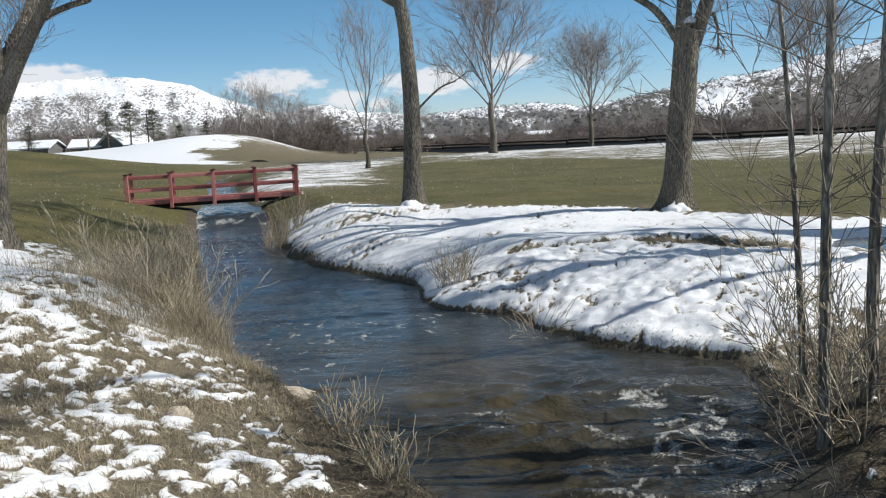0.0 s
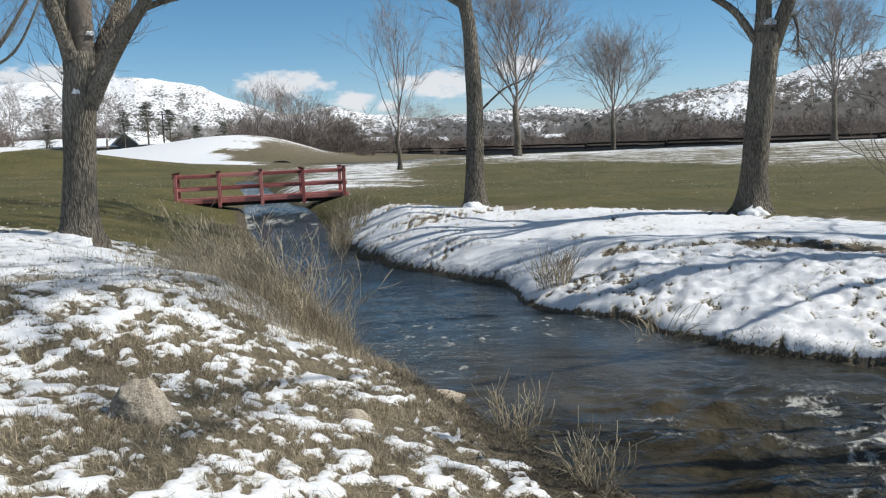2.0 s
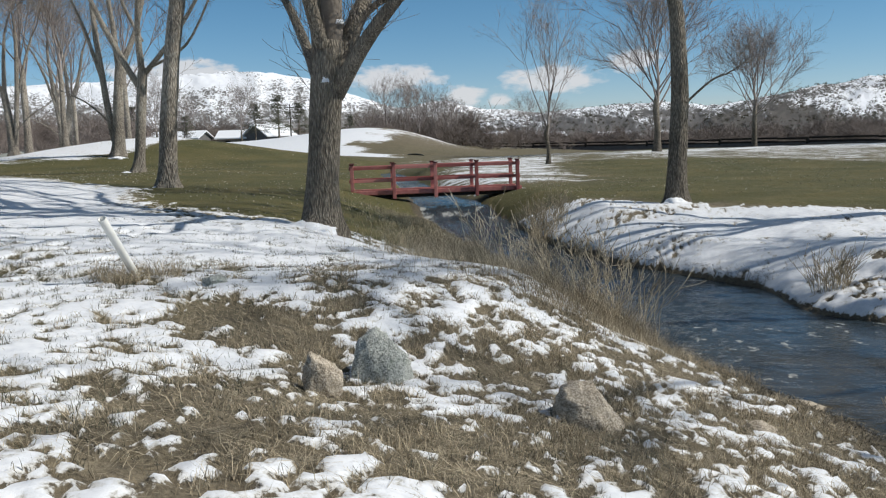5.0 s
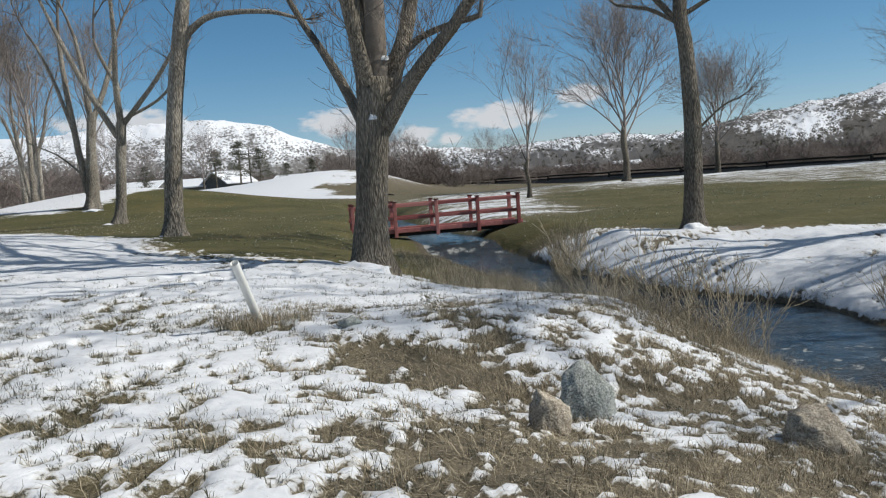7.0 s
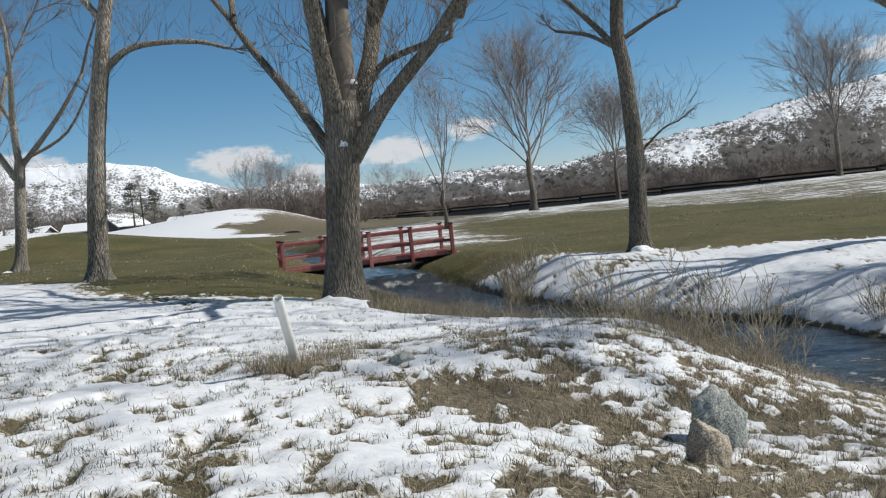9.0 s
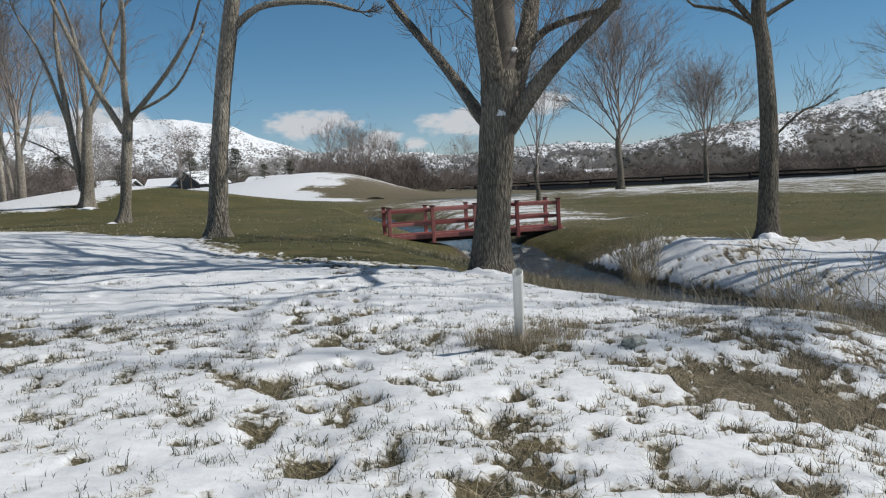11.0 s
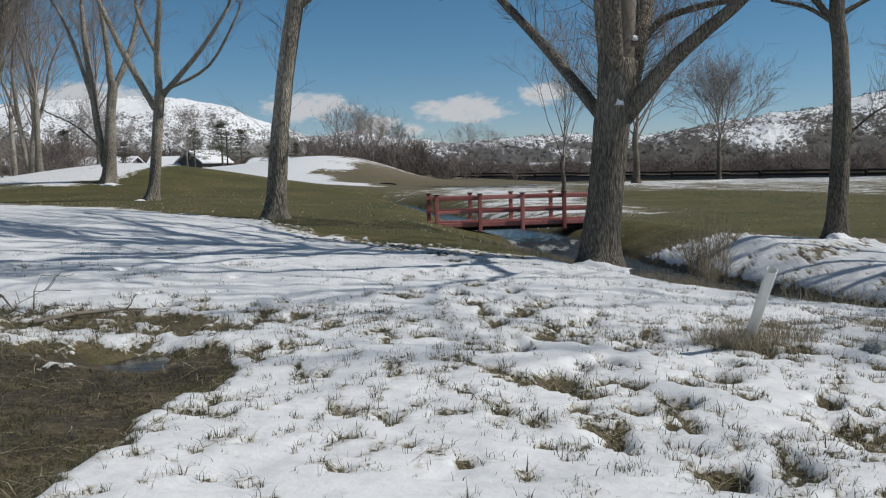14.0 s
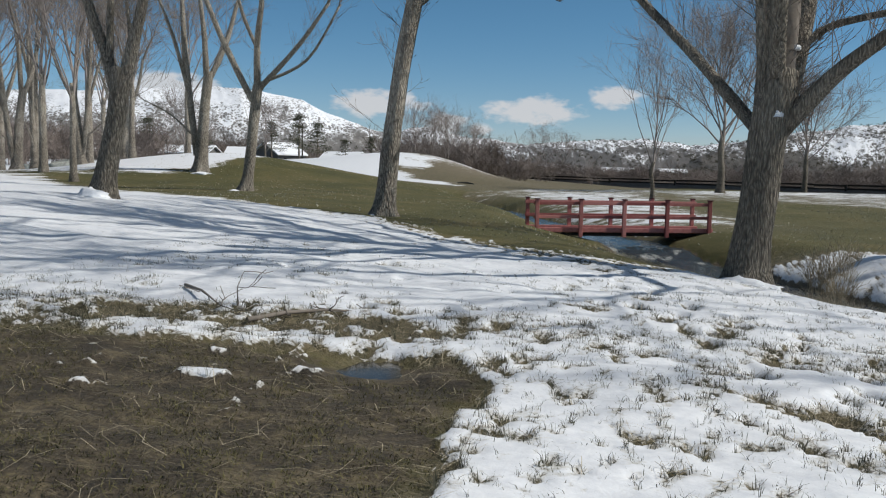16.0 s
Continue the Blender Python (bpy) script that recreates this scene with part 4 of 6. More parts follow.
park_tree(-14.54, 24.26, ((0, 0, 0.32), (0.05, 0.56, 0.25), (0.22, 2.26, 0.225), (0.48, 4.1, 0.21), (0.76, 5.6, 0.2), (1.1, 7.2, 0.16)), (
    ((0.8, 5.25, 0.11), (1.43, 5.7, 0.09), (2.21, 5.8, 0.075), (3.2, 5.72, 0.06), (3.89, 5.5, 0.045)),
    ((0.95, 6.4, 0.1), (0.54, 6.98, 0.08), (0.1, 7.7, 0.06)),
), "slender bare tree with pale upper bark and fine side shoots", 12, 2.0, PALE_BARK, grow=6, shoots=1.3, low=0.27)
park_tree(-24.11, 41.96, ((0, 0, 0.350), (0.19, 0.85, 0.257), (0.38, 2.65, 0.238), (0.58, 4.4, 0.231), (0.65, 4.8, 0.218)), (
    ((0.38, 4.1, 0.158), (-0.72, 6.44, 0.139), (-1.5, 8.45, 0.106), (-2.2, 10.5, 0.066)),
    ((0.6, 4.5, 0.172), (0.78, 6.7, 0.139), (1.12, 8.44, 0.119), (1.3, 10.5, 0.079)),
    ((0.75, 4.7, 0.132), (2.56, 6.57, 0.106), (3.97, 8.43, 0.073)),
    ((0.8, 4.9, 0.079), (2.95, 5.95, 0.066), (4.48, 8.31, 0.046)),
    ((0.72, 6.2, 0.086), (0.08, 7.7, 0.086), (-0.18, 8.7, 0.066)),
), "pale bare tree with long arching limbs on the lawn", 15, 1.5, PALE_BARK, grow=5, shoots=0.9)
old_tree = park_tree(-29.84, 51.31, ((0, 0, 0.448), (0.1, 1.3, 0.347), (0.27, 3.57, 0.280), (0.5, 5.3, 0.246), (0.55, 5.6, 0.224)), (
    ((-0.2, 0.9, 0.202), (-0.62, 4.19, 0.185), (-0.92, 7.32, 0.162), (-1.06, 9.8, 0.112)),
    ((0.42, 5.0, 0.179), (0.3, 7.95, 0.146), (0.08, 9.9, 0.101)),
    ((0.55, 5.1, 0.168), (1.37, 7.33, 0.146), (1.87, 9.8, 0.095)),
    ((-0.6, 4.2, 0.112), (-1.41, 7.32, 0.106), (-2.21, 9.5, 0.073)),
    ((-0.4, 2.0, 0.067), (-1.79, 3.2, 0.050), (-3.45, 4.01, 0.028)),
), "old multi-stemmed bare tree in snow at the edge of the lawn", 18, 1.5, PALE_BARK, grow=5, shoots=0.9)
park_tree(-19.16, 18.65, ((0, 0, 0.264), (0.1, 0.42, 0.211), (0.31, 1.41, 0.191), (0.42, 2.2, 0.198), (0.45, 2.5, 0.185)), (
    ((0.33, 2.1, 0.145), (0.05, 2.87, 0.119), (-0.33, 3.78, 0.099), (-0.7, 5.2, 0.073)),
    ((0.48, 2.1, 0.145), (0.74, 3.03, 0.119), (1.0, 3.88, 0.099), (1.3, 5.4, 0.073)),
    ((0.2, 2.6, 0.073), (0.18, 3.78, 0.066), (0.1, 5.0, 0.046)),
    ((0.65, 2.75, 0.040), (0.57, 3.35, 0.033), (0.47, 3.9, 0.026)),
), "forked bare tree with a snow-covered foot", 21, 1.5, grow=6, shoots=0.8)
park_tree(10.3, 15.5, ((0, 0, 0.36), (0.0, 0.6, 0.29), (0.05, 2.0, 0.27), (0.0, 3.6, 0.25), (-0.1, 4.2, 0.24)), (
    ((-0.1, 3.8, 0.16), (-1.0, 4.6, 0.12), (-2.1, 5.2, 0.08)),
    ((0.0, 3.9, 0.19), (0.2, 5.2, 0.16), (0.3, 6.5, 0.12)),
    ((0.0, 3.9, 0.15), (0.9, 5.0, 0.12), (1.8, 6.2, 0.09)),
), "bare tree on the snowy bank beside the meltwater pond", 24, 1.8, grow=6)
park_tree(9.2, 12.6, ((0, 0, 0.34), (0.0, 0.6, 0.28), (0.08, 1.8, 0.26), (0.0, 4.2, 0.23), (0.1, 6.4, 0.20), (0.0, 8.2, 0.14)), (
    ((0.0, 3.2, 0.17), (-1.1, 4.4, 0.07), (-2.3, 5.4, 0.06)),
    ((0.0, 3.5, 0.19), (0.2, 5.0, 0.10), (0.1, 6.4, 0.07)),
    ((0.1, 3.4, 0.15), (1.0, 4.6, 0.08), (1.9, 6.0, 0.065)),
    ((0.05, 0, 2.6, 0.12), (-0.5, 1.0, 3.6, 0.075), (-0.9, 1.9, 4.8, 0.065)),
    ((0.05, 0, 2.8, 0.12), (-0.4, -0.9, 3.9, 0.075), (-0.8, -1.7, 5.0, 0.065)),
), "bare tree on the snowy bank above the creek bend", 26, 2.2, grow=7)
for n, (tx, ty, k) in enumerate(((-44.7, 57.5, 0.95), (-47.5, 64.5, 1.0), (-39.2, 55.5, 0.8), (-52, 60, 1.05), (-55, 72, 1.0), (-41.5, 66, 0.85))):
    copy_thing(old_tree, pose(tx, ty, float(surface(tx, ty)), 0, 0, 70 * n + 40)).scale = (k, k, k)
for hx, hy, r, h in ((-7.85, 14.6, 0.5, 0.14), (-0.9, 23.22, 0.36, 0.22), (4.92, 19.2, 0.40, 0.30), (-19.2, 18.3, 0.4, 0.24), (-24.5, 41.6, 0.42, 0.10), (-29.6, 50.7, 0.6, 0.12), (-14.75, 24.0, 0.22, 0.06)):
    snow_drift(hx, hy, r, h, int(hx * 10) % 17)
for hx, hy, up, r, h in ((-7.40, 14.76, 2.48, 0.065, 0.075), (-7.18, 14.92, 3.5, 0.09, 0.06), (5.33, 19.4, 3.95, 0.13, 0.12)):
    snow_drift(hx, hy, r, h, int(up * 10), "clump of snow caught in a tree fork", up)


def vase_tree(x, y, height, width, label, seed, stems=9, trunk_h=0.24, r0=0.22, depth=3, kids=(5, 7), bark=None, group="bare lawn trees"):
    """A bare tree with a fan of fine upright branches."""
    rng = random.Random(seed)
    tree = empty("tree", pose(x, y, float(surface(x, y))))
    th = height * trunk_h
    w, line, rad = rough_limb(((0, 0, -0.3, r0 * 1.2), (0.03, 0, th * 0.5, r0 * 0.9), (rng.uniform(-0.1, 0.1), 0, th, r0 * 0.85), (0.05, 0, th * 1.35, r0 * 0.6)), rng, 5, 10, 0.2, 0.05)
    part("trunk", w.mesh("trunk"), bark or BARK, tree)
    c = Wood()
    lead = [Vector((0.25 * math.sin(1.3 * q + seed), 0.25 * math.cos(1.7 * q + seed), 0)) * q * height * 0.04 + Vector((0, 0, th + (height * 0.9 - th) * q / 4)) for q in range(5)]
    c.tube(lead, [r0 * f for f in (0.62, 0.42, 0.26, 0.14, 0.03)], 5)
    count = int(stems * 1.9)
    for k in range(count):
        u = (k + rng.random()) / count
        a = 2.4 * k + rng.uniform(-0.4, 0.4)
        h = th * 0.95 + (height * 0.78 - th) * u**1.15
        lean = (0.72 - 0.36 * u) * rng.uniform(0.6, 1.15) * min(1.3, width / height * 1.5)
        d = Vector((math.cos(a) * lean, math.sin(a) * lean, 1)).normalized()
        q = min(max((h - th) / (height * 0.9 - th) * 4, 0), 3.99)
        base = lead[int(q)].lerp(lead[int(q) + 1], q % 1)
        base.z = h
        sprout(c, rng, base, d, min((height - h) * 1.0, height * 0.62) * rng.uniform(0.75, 1.0), r0 * 0.26 * (1.15 - 0.7 * u), depth, 0.28, 0.66, kids, 5, 0, 0.12)
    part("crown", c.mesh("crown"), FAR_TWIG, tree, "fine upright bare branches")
    return tagged(tree, label, "tree", group)


vase_tree(-4.46, 52.74, 8.3, 2.6, "young slender bare tree on the lawn", 31, 6, 0.2, 0.13, 3, (4, 6))
vase_tree(4.38, 79.4, 14.0, 8.5, "tall vase-shaped bare tree with reddish twigs", 32, 10, 0.26, 0.3, 3, (6, 8))
vase_tree(15.5, 94.8, 11.6, 11, "broad round-crowned bare tree with snow at its foot", 33, 11, 0.26, 0.26, 3, (6, 8))
vase_tree(33.9, 84.0, 12.6, 9.5, "round-crowned bare tree beside the embankment", 34, 11, 0.3, 0.26, 3, (6, 8))
wood_a = vase_tree(-41, 60, 15, 8, "bare woodland tree at the snowy park edge", 35, 8, 0.3, 0.26, 3, (4, 6), PALE_BARK, "woodland trees")
wood_b = vase_tree(-36.5, 66, 13, 6, "bare woodland tree at the snowy park edge", 36, 7, 0.35, 0.22, 3, (4, 6), PALE_BARK, "woodland trees")
for n, (tx, ty, s) in enumerate(((-46, 56, 1.0), (-52, 62, 1.1), (-43, 70, 0.9), (-57, 72, 1.2), (-34, 45, 0.8), (-38.5, 50, 0.9), (-49, 78, 1.1), (-33, 34, 0.75), (-60, 58, 1.0), (-64, 84, 1.2), (-41, 40, 0.95), (-29, 26, 0.7), (-47, 48, 1.0), (-55, 50, 1.1), (-37, 58, 0.9), (-68, 70, 1.2))):
    m = pose(tx, ty, float(surface(tx, ty)), 0, 0, 67 * n)
    t = copy_thing(wood_a if n % 2 else wood_b, m)
    t.scale = (s, s, s)


for n, (a, d, h, w) in enumerate(((-21.4, 135, 8.0, 7), (-11.2, 135, 7.5, 9), (-9.6, 140, 7.0, 9), (-26.5, 120, 8, 7), (-3.2, 190, 10, 10), (-1.6, 200, 9.5, 9), (-24.6, 150, 7, 6), (-12.6, 128, 8.2, 9), (-10.6, 126, 7.6, 9), (-8.6, 134, 6.2, 8), (-7.2, 142, 5.4, 7))):
    vase_tree(d * math.sin(radians(a)), d * math.cos(radians(a)), h, w, "bare tree among the far thickets", 81 + n, 9, 0.2, 0.16, 3, (4, 6), None, "far bare trees")


# ---- far belt of brush, scrub and conifers ----
def merged(name, templates, spots, material, label, category):
    """Many small bushes of a few kinds joined into one mesh."""
    V, Fq, base = [], [], 0
    for k, x, y, z, s, sz, a in spots:
        tv, tf = templates[k % len(templates)]
        c, sn = math.cos(a), math.sin(a)
        v = np.stack([s * (tv[:, 0] * c - tv[:, 1] * sn) + x, s * (tv[:, 0] * sn + tv[:, 1] * c) + y, sz * tv[:, 2] + z], -1)
        V.append(v)
        Fq.append(tf + base)
        base += len(v)
    me = mesh_from(name, np.concatenate(V), np.concatenate(Fq))
    return tagged(part(name, me, material), label, category, kind="stuff")


def brush_template(seed, depth=2, stems=9, kids=(5, 7), spread=0.8, r=0.05):
    rng = random.Random(seed)
    w = Wood()
    for k in range(stems):
        a = rng.uniform(0, 2 * math.pi)
        lean = rng.uniform(0.05, 0.9)
        sprout(w, rng, Vector((0.1 * math.cos(a), 0.1 * math.sin(a), 0)), Vector((math.cos(a) * lean, math.sin(a) * lean, 1)), rng.uniform(0.6, 1.0), r, depth, 0.25, spread, kids, 3, 0, 0.22)
    v = np.array([tuple(p) for p in w.v])
    f = np.array([q for q in w.f if len(q) == 4])
    v[:, 2] /= max(v[:, 2].max(), 0.1)
    return v, f


templates = [brush_template(s, 2, 7, (5, 7), 0.8, 0.012) for s in (1, 2, 3, 4)]
rng = random.Random(77)
spots = []
for n in range(230):
    a = rng.uniform(-30, 31)
    d = rng.uniform(212, 262) if a < -13 else rng.uniform(135, 215) if a < -6 else rng.uniform(128, 250)
    tall = 3.0 + 3.5 * rng.random()
    if a > 3:
        d, tall = rng.uniform(135, 300), rng.uniform(2.2, 5.5)
    if -14 < a < -7:
        tall, d = rng.uniform(4, 8.0), rng.uniform(135, 180)
    if -1.8 < a < 4.5 and d < 200:
        tall *= 0.6
    x, y = d * math.sin(radians(a)), d * math.cos(radians(a))
    spots.append((n, x, y, float(land(x, y)) - 0.3, tall * rng.uniform(0.7, 1.0), tall, rng.uniform(0, 6.3)))
for n in range(150):
    a = rng.uniform(-48, -17)
    d = rng.uniform(120, 180) if a < -27 else rng.uniform(205, 250)
    x, y = d * math.sin(radians(a)), d * math.cos(radians(a))
    tall = rng.uniform(4.0, 9.0)
    spots.append((n, x, y, float(land(x, y)) - 0.3, tall * 0.9, tall, rng.uniform(0, 6.3)))
for n in range(60):
    a = rng.uniform(-13.8, -5.5)
    d = rng.uniform(122, 150)
    x, y = d * math.sin(radians(a)), d * math.cos(radians(a))
    tall = rng.uniform(2.0, 4.6)
    spots.append((n, x, y, float(land(x, y)) - 0.3, tall * 0.9, tall, rng.uniform(0, 6.3)))
for n in range(170):
    a = rng.uniform(-5, 31)
    d = 121 / (math.sin(radians(a)) + 0.84 * math.cos(radians(a))) + rng.uniform(7, 60)
    x, y = d * math.sin(radians(a)), d * math.cos(radians(a))
    tall = rng.uniform(2.6, 5.4)
    spots.append((n, x, y, float(land(x, y)) - 0.3, tall * 1.1, tall, rng.uniform(0, 6.3)))
for n in range(150):
    a = rng.uniform(-6, 31)
    d = 121 / (math.sin(radians(a)) + 0.84 * math.cos(radians(a))) + rng.uniform(5, 25)
    x, y = d * math.sin(radians(a)), d * math.cos(radians(a))
    tall = rng.uniform(1.6, 3.4)
    spots.append((n, x, y, float(land(x, y)) - 0.3, tall * 1.4, tall, rng.uniform(0, 6.3)))
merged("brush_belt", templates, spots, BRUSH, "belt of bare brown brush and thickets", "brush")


def clump_template(seed, n=260, flat=1.0):
    """A loose crown of small leafy sprays round a centre."""
    rng = np.random.default_rng(seed)
    c = rng.normal(0, 0.42, (n, 3)) * (1, 1, flat)
    c = c[np.linalg.norm(c / (1, 1, flat), axis=1) < 1.0]
    n = len(c)
    u = rng.normal(0, 1, (n, 3))
    u /= np.linalg.norm(u, axis=1)[:, None]
    w = np.cross(u, rng.normal(0, 1, (n, 3)))
    w /= np.linalg.norm(w, axis=1)[:, None]
    s = rng.uniform(0.07, 0.16, (n, 1))
    k = np.cross(u, w)
    v = np.stack([c + u * s, c - u * s * 0.6 + w * s * 0.7, c - u * s * 0.6 - w * s * 0.7, c + k * s * 0.7], 1).reshape(-1, 3)
    v[:, 2] += flat
    i = np.arange(n)[:, None] * 4
    f = np.concatenate([i + (0, 1, 2), i + (0, 3, 1), i + (1, 3, 2), i + (2, 3, 0)])
    return v, f


scrub = [clump_template(s, 46, 0.8) for s in (5, 6, 7)]
spots = []
for name, count, big in (("brushy_hill", 2300, 2.3), ("low_hill", 800, 3.2), ("mountain", 600, 5.0)):
    grid = HILLS[name]
    for n in range(count):
        i, j = rng.uniform(0.02, 0.80) * (grid.shape[0] - 1), rng.random() * (grid.shape[1] - 1)
        if name == "mountain":
            i *= 0.6
        x, y, z = grid[int(i), int(j)] + (grid[int(i) + 1, int(j)] - grid[int(i), int(j)]) * (i % 1) + (0, 0, -0.6)
        s = rng.uniform(0.4, 1.0) * big
        spots.append((n, x, y, z, s, s * rng.uniform(0.8, 1.3), rng.uniform(0, 6.3)))
merged("far_scrub", scrub, spots, SAGE, "dull olive scrub on the far slopes", "shrubs")


def conifer(x, y, height, seed, label="dark conifer beyond the lawn", open_crown=0.5):
    """An evergreen with a thin trunk and tiers of needled boughs."""
    r = random.Random(seed)
    tree = empty("conifer", pose(x, y, float(land(x, y)) - 0.1))
    w = Wood()
    w.tube([(0, 0, -0.3), (0.05, 0, height * 0.5), (0, 0.05, height)], [height * 0.022, height * 0.015, 0.02], 7)
    part("trunk", w.mesh("trunk"), BARK, tree)
    V, Fq, base = [], [], 0
    for k in range(120):
        t = r.random() ** 0.8
        z = height * (0.22 + 0.72 * t)
        reach = height * 0.34 * (1.15 - t) * r.uniform(0.1, 1.0) + 0.1
        a = r.uniform(0, 6.28)
        tv, tf = scrub[k % 3]
        s = height * 0.075 * r.uniform(0.5, 1.4)
        v = tv * (s * 1.5, s * 1.5, s * 0.55) + (math.cos(a) * reach, math.sin(a) * reach, z)
        V.append(v)
        Fq.append(tf + base)
        base += len(v)
    part("crown", mesh_from("crown", np.concatenate(V), np.concatenate(Fq)), CONIFER, tree, "needled boughs")
    return tagged(tree, label, "tree", "far conifers")


def place(a, d):
    return d * math.sin(radians(a)), d * math.cos(radians(a))


for n, (a, d, h) in enumerate(((-19.0, 150, 8.0), (-17.7, 158, 7.0), (-14.6, 152, 4.5), (-20.3, 165, 7.5), (-24.5, 150, 5), (-16.2, 150, 4), (-27.5, 160, 7))):
    conifer(*place(a, d), h, 40 + n)


# ---- the red footbridge ----
def footbridge():
    br = empty("footbridge", pose(-10.7, 30.2, -0.22, 0, 0, 12.8))
    length, width = 5.65, 1.45
    post_me = bpy.data.meshes.new("post")
    b = box(0.115, 0.115, 1.18, (0, 0, 0.46), 0.008)
    b.to_mesh(post_me)
    b.free()
    post_me.materials.append(RED)
    cap_me = bpy.data.meshes.new("cap")
    b = box(0.165, 0.165, 0.035, (0, 0, 1.067), 0.008)
    b.to_mesh(cap_me)
    b.free()
    cap_me.materials.append(RED_DARK)
    for row, yy in enumerate((0.0, width)):
        face = -1 if row == 0 else 1
        for k in range(5):
            p = new("post", post_me)
            p.parent, p.location = br, (k * length / 4, yy, 0)
            c = new("cap", cap_me)
            c.parent, c.matrix_parent_inverse = p, Matrix()
        for k in range(4):
            for name, z, h in (("top_rail", 0.93, 0.105), ("middle_rail", 0.50, 0.10)):
                r = part(name, box(length / 4 + (0.1 if k in (0, 3) else -0.004), 0.045, h, ((k + 0.5) * length / 4 + (-0.05 if k == 0 else 0.05 if k == 3 else 0), yy - face * 0.083, z + 0.004 * ((k * 7) % 3)), 0.006), RED, br)
        part("side_beam", box(length + 0.3, 0.09, 0.14, (length / 2, yy - face * 0.105, 0.09), 0.008), RED, br)
        part("stringer", box(length + 0.5, 0.12, 0.10, (length / 2, yy - face * 0.3, -0.06), 0.01), TIMBER, br, "dark timber stringer under the deck")
    plank = bpy.data.meshes.new("plank")
    b = box(0.135, width - 0.32, 0.045, (0, 0, 0), 0.006)
    b.to_mesh(plank)
    b.free()
    plank.materials.append(PLANK)
    for k in range(42):
        o = new("plank", plank)
        o.parent, o.location = br, (-0.1 + k * 0.1415, width / 2, 0.015 + 0.003 * ((k * 5) % 3))
    part("abutment", box(0.45, width + 0.3, 0.8, (-0.35, width / 2, -0.33), 0.03), CONCRETE, br, "pale concrete abutment")
    part("abutment", box(0.45, width + 0.3, 0.8, (length + 0.35, width / 2, -0.33), 0.03), CONCRETE, br, "pale concrete abutment")
    return tagged(br, "small red-painted wooden footbridge with two-rail sides over the creek", "bridge")


footbridge()
ramp = part("ramp_edge", box(1.3, 0.12, 0.10, (0, 0, 0), 0.03), SNOW)
ramp.matrix_world = pose(-11.35, 29.95, -0.22, 0, -6, 14)
tagged(ramp, "low snow-covered kerb at the end of the footbridge", "kerb")


def culvert(x, y, turn):
    """A low headwall with an arched mouth, painted dark for the shade inside, and a concrete apron, set into the turf.
    """
    th = empty("culvert", pose(x, y, float(land(x, y)) - 0.12, 0, 0, turn))
    bm = bmesh.new()
    n, w, h = 18, 0.95, 0.34
    arch = [(-w * math.cos(math.pi * k / n), h * math.sin(math.pi * k / n)) for k in range(n + 1)]
    rim = [(px * 1.12, pz * 1.15 + 0.02) for px, pz in arch]
    front = [[bm.verts.new((px, 0, pz - 0.1)) for px, pz in line] for line in (arch, rim)]
    back = [[bm.verts.new((px, d, pz - 0.1)) for px, pz in line] for line, d in ((arch, 0.9), (rim, 0.35))]
    for k in range(n):
        bm.faces.new((front[0][k], front[0][k + 1], front[1][k + 1], front[1][k]))
        bm.faces.new((front[1][k], front[1][k + 1], back[1][k + 1], back[1][k]))
        bm.faces.new((front[0][k + 1], front[0][k], back[0][k], back[0][k + 1]))
    bm.faces.new(back[0])
    bmesh.ops.recalc_face_normals(bm, faces=bm.faces)
    # rim and recess painted dark: the hole is too shallow to shade itself
    part("headwall", bm, MOUTH_SHADE, th, "arched mouth coloured dark for the shade inside")
    part("apron", box(2.6, 0.7, 0.12, (0, -0.35, -0.08), 0.02), CONCRETE, th)
    return tagged(th, "low drain culvert mouth sunk in the turf", "culvert")


culvert(-17.64, 85.5, 10)


# ---- pipe, stones, sticks ----
def standpipe():
    bm = bmesh.new()
    n, h, ro, ri = 28, 1.0, 0.037, 0.031
    rings = [(ro, 0.0), (ro, h - 0.004), (ro - 0.003, h), (ri, h), (ri, h - 0.35), (0.001, h - 0.35)]
    loops = [[bm.verts.new((r * math.cos(2 * math.pi * k / n), r * math.sin(2 * math.pi * k / n), z)) for k in range(n)] for r, z in rings]
    for a, b in zip(loops, loops[1:]):
        for k in range(n):
            bm.faces.new((a[k], a[(k + 1) % n], b[(k + 1) % n], b[k]))
    for f in bm.faces:
        f.smooth = True
    ob = part("standpipe", bm, PVC)
    foot, top = Vector((-7.53, 8.24, 0.36)), Vector((-7.54, 7.66, 1.00))
    d = (top - foot).normalized()
    ob.matrix_world = Matrix.Translation(top - d * 1.0) @ d.to_track_quat("Z", "Y").to_matrix().to_4x4()
    return tagged(ob, "white plastic standpipe leaning out of the snow", "pipe")


standpipe()


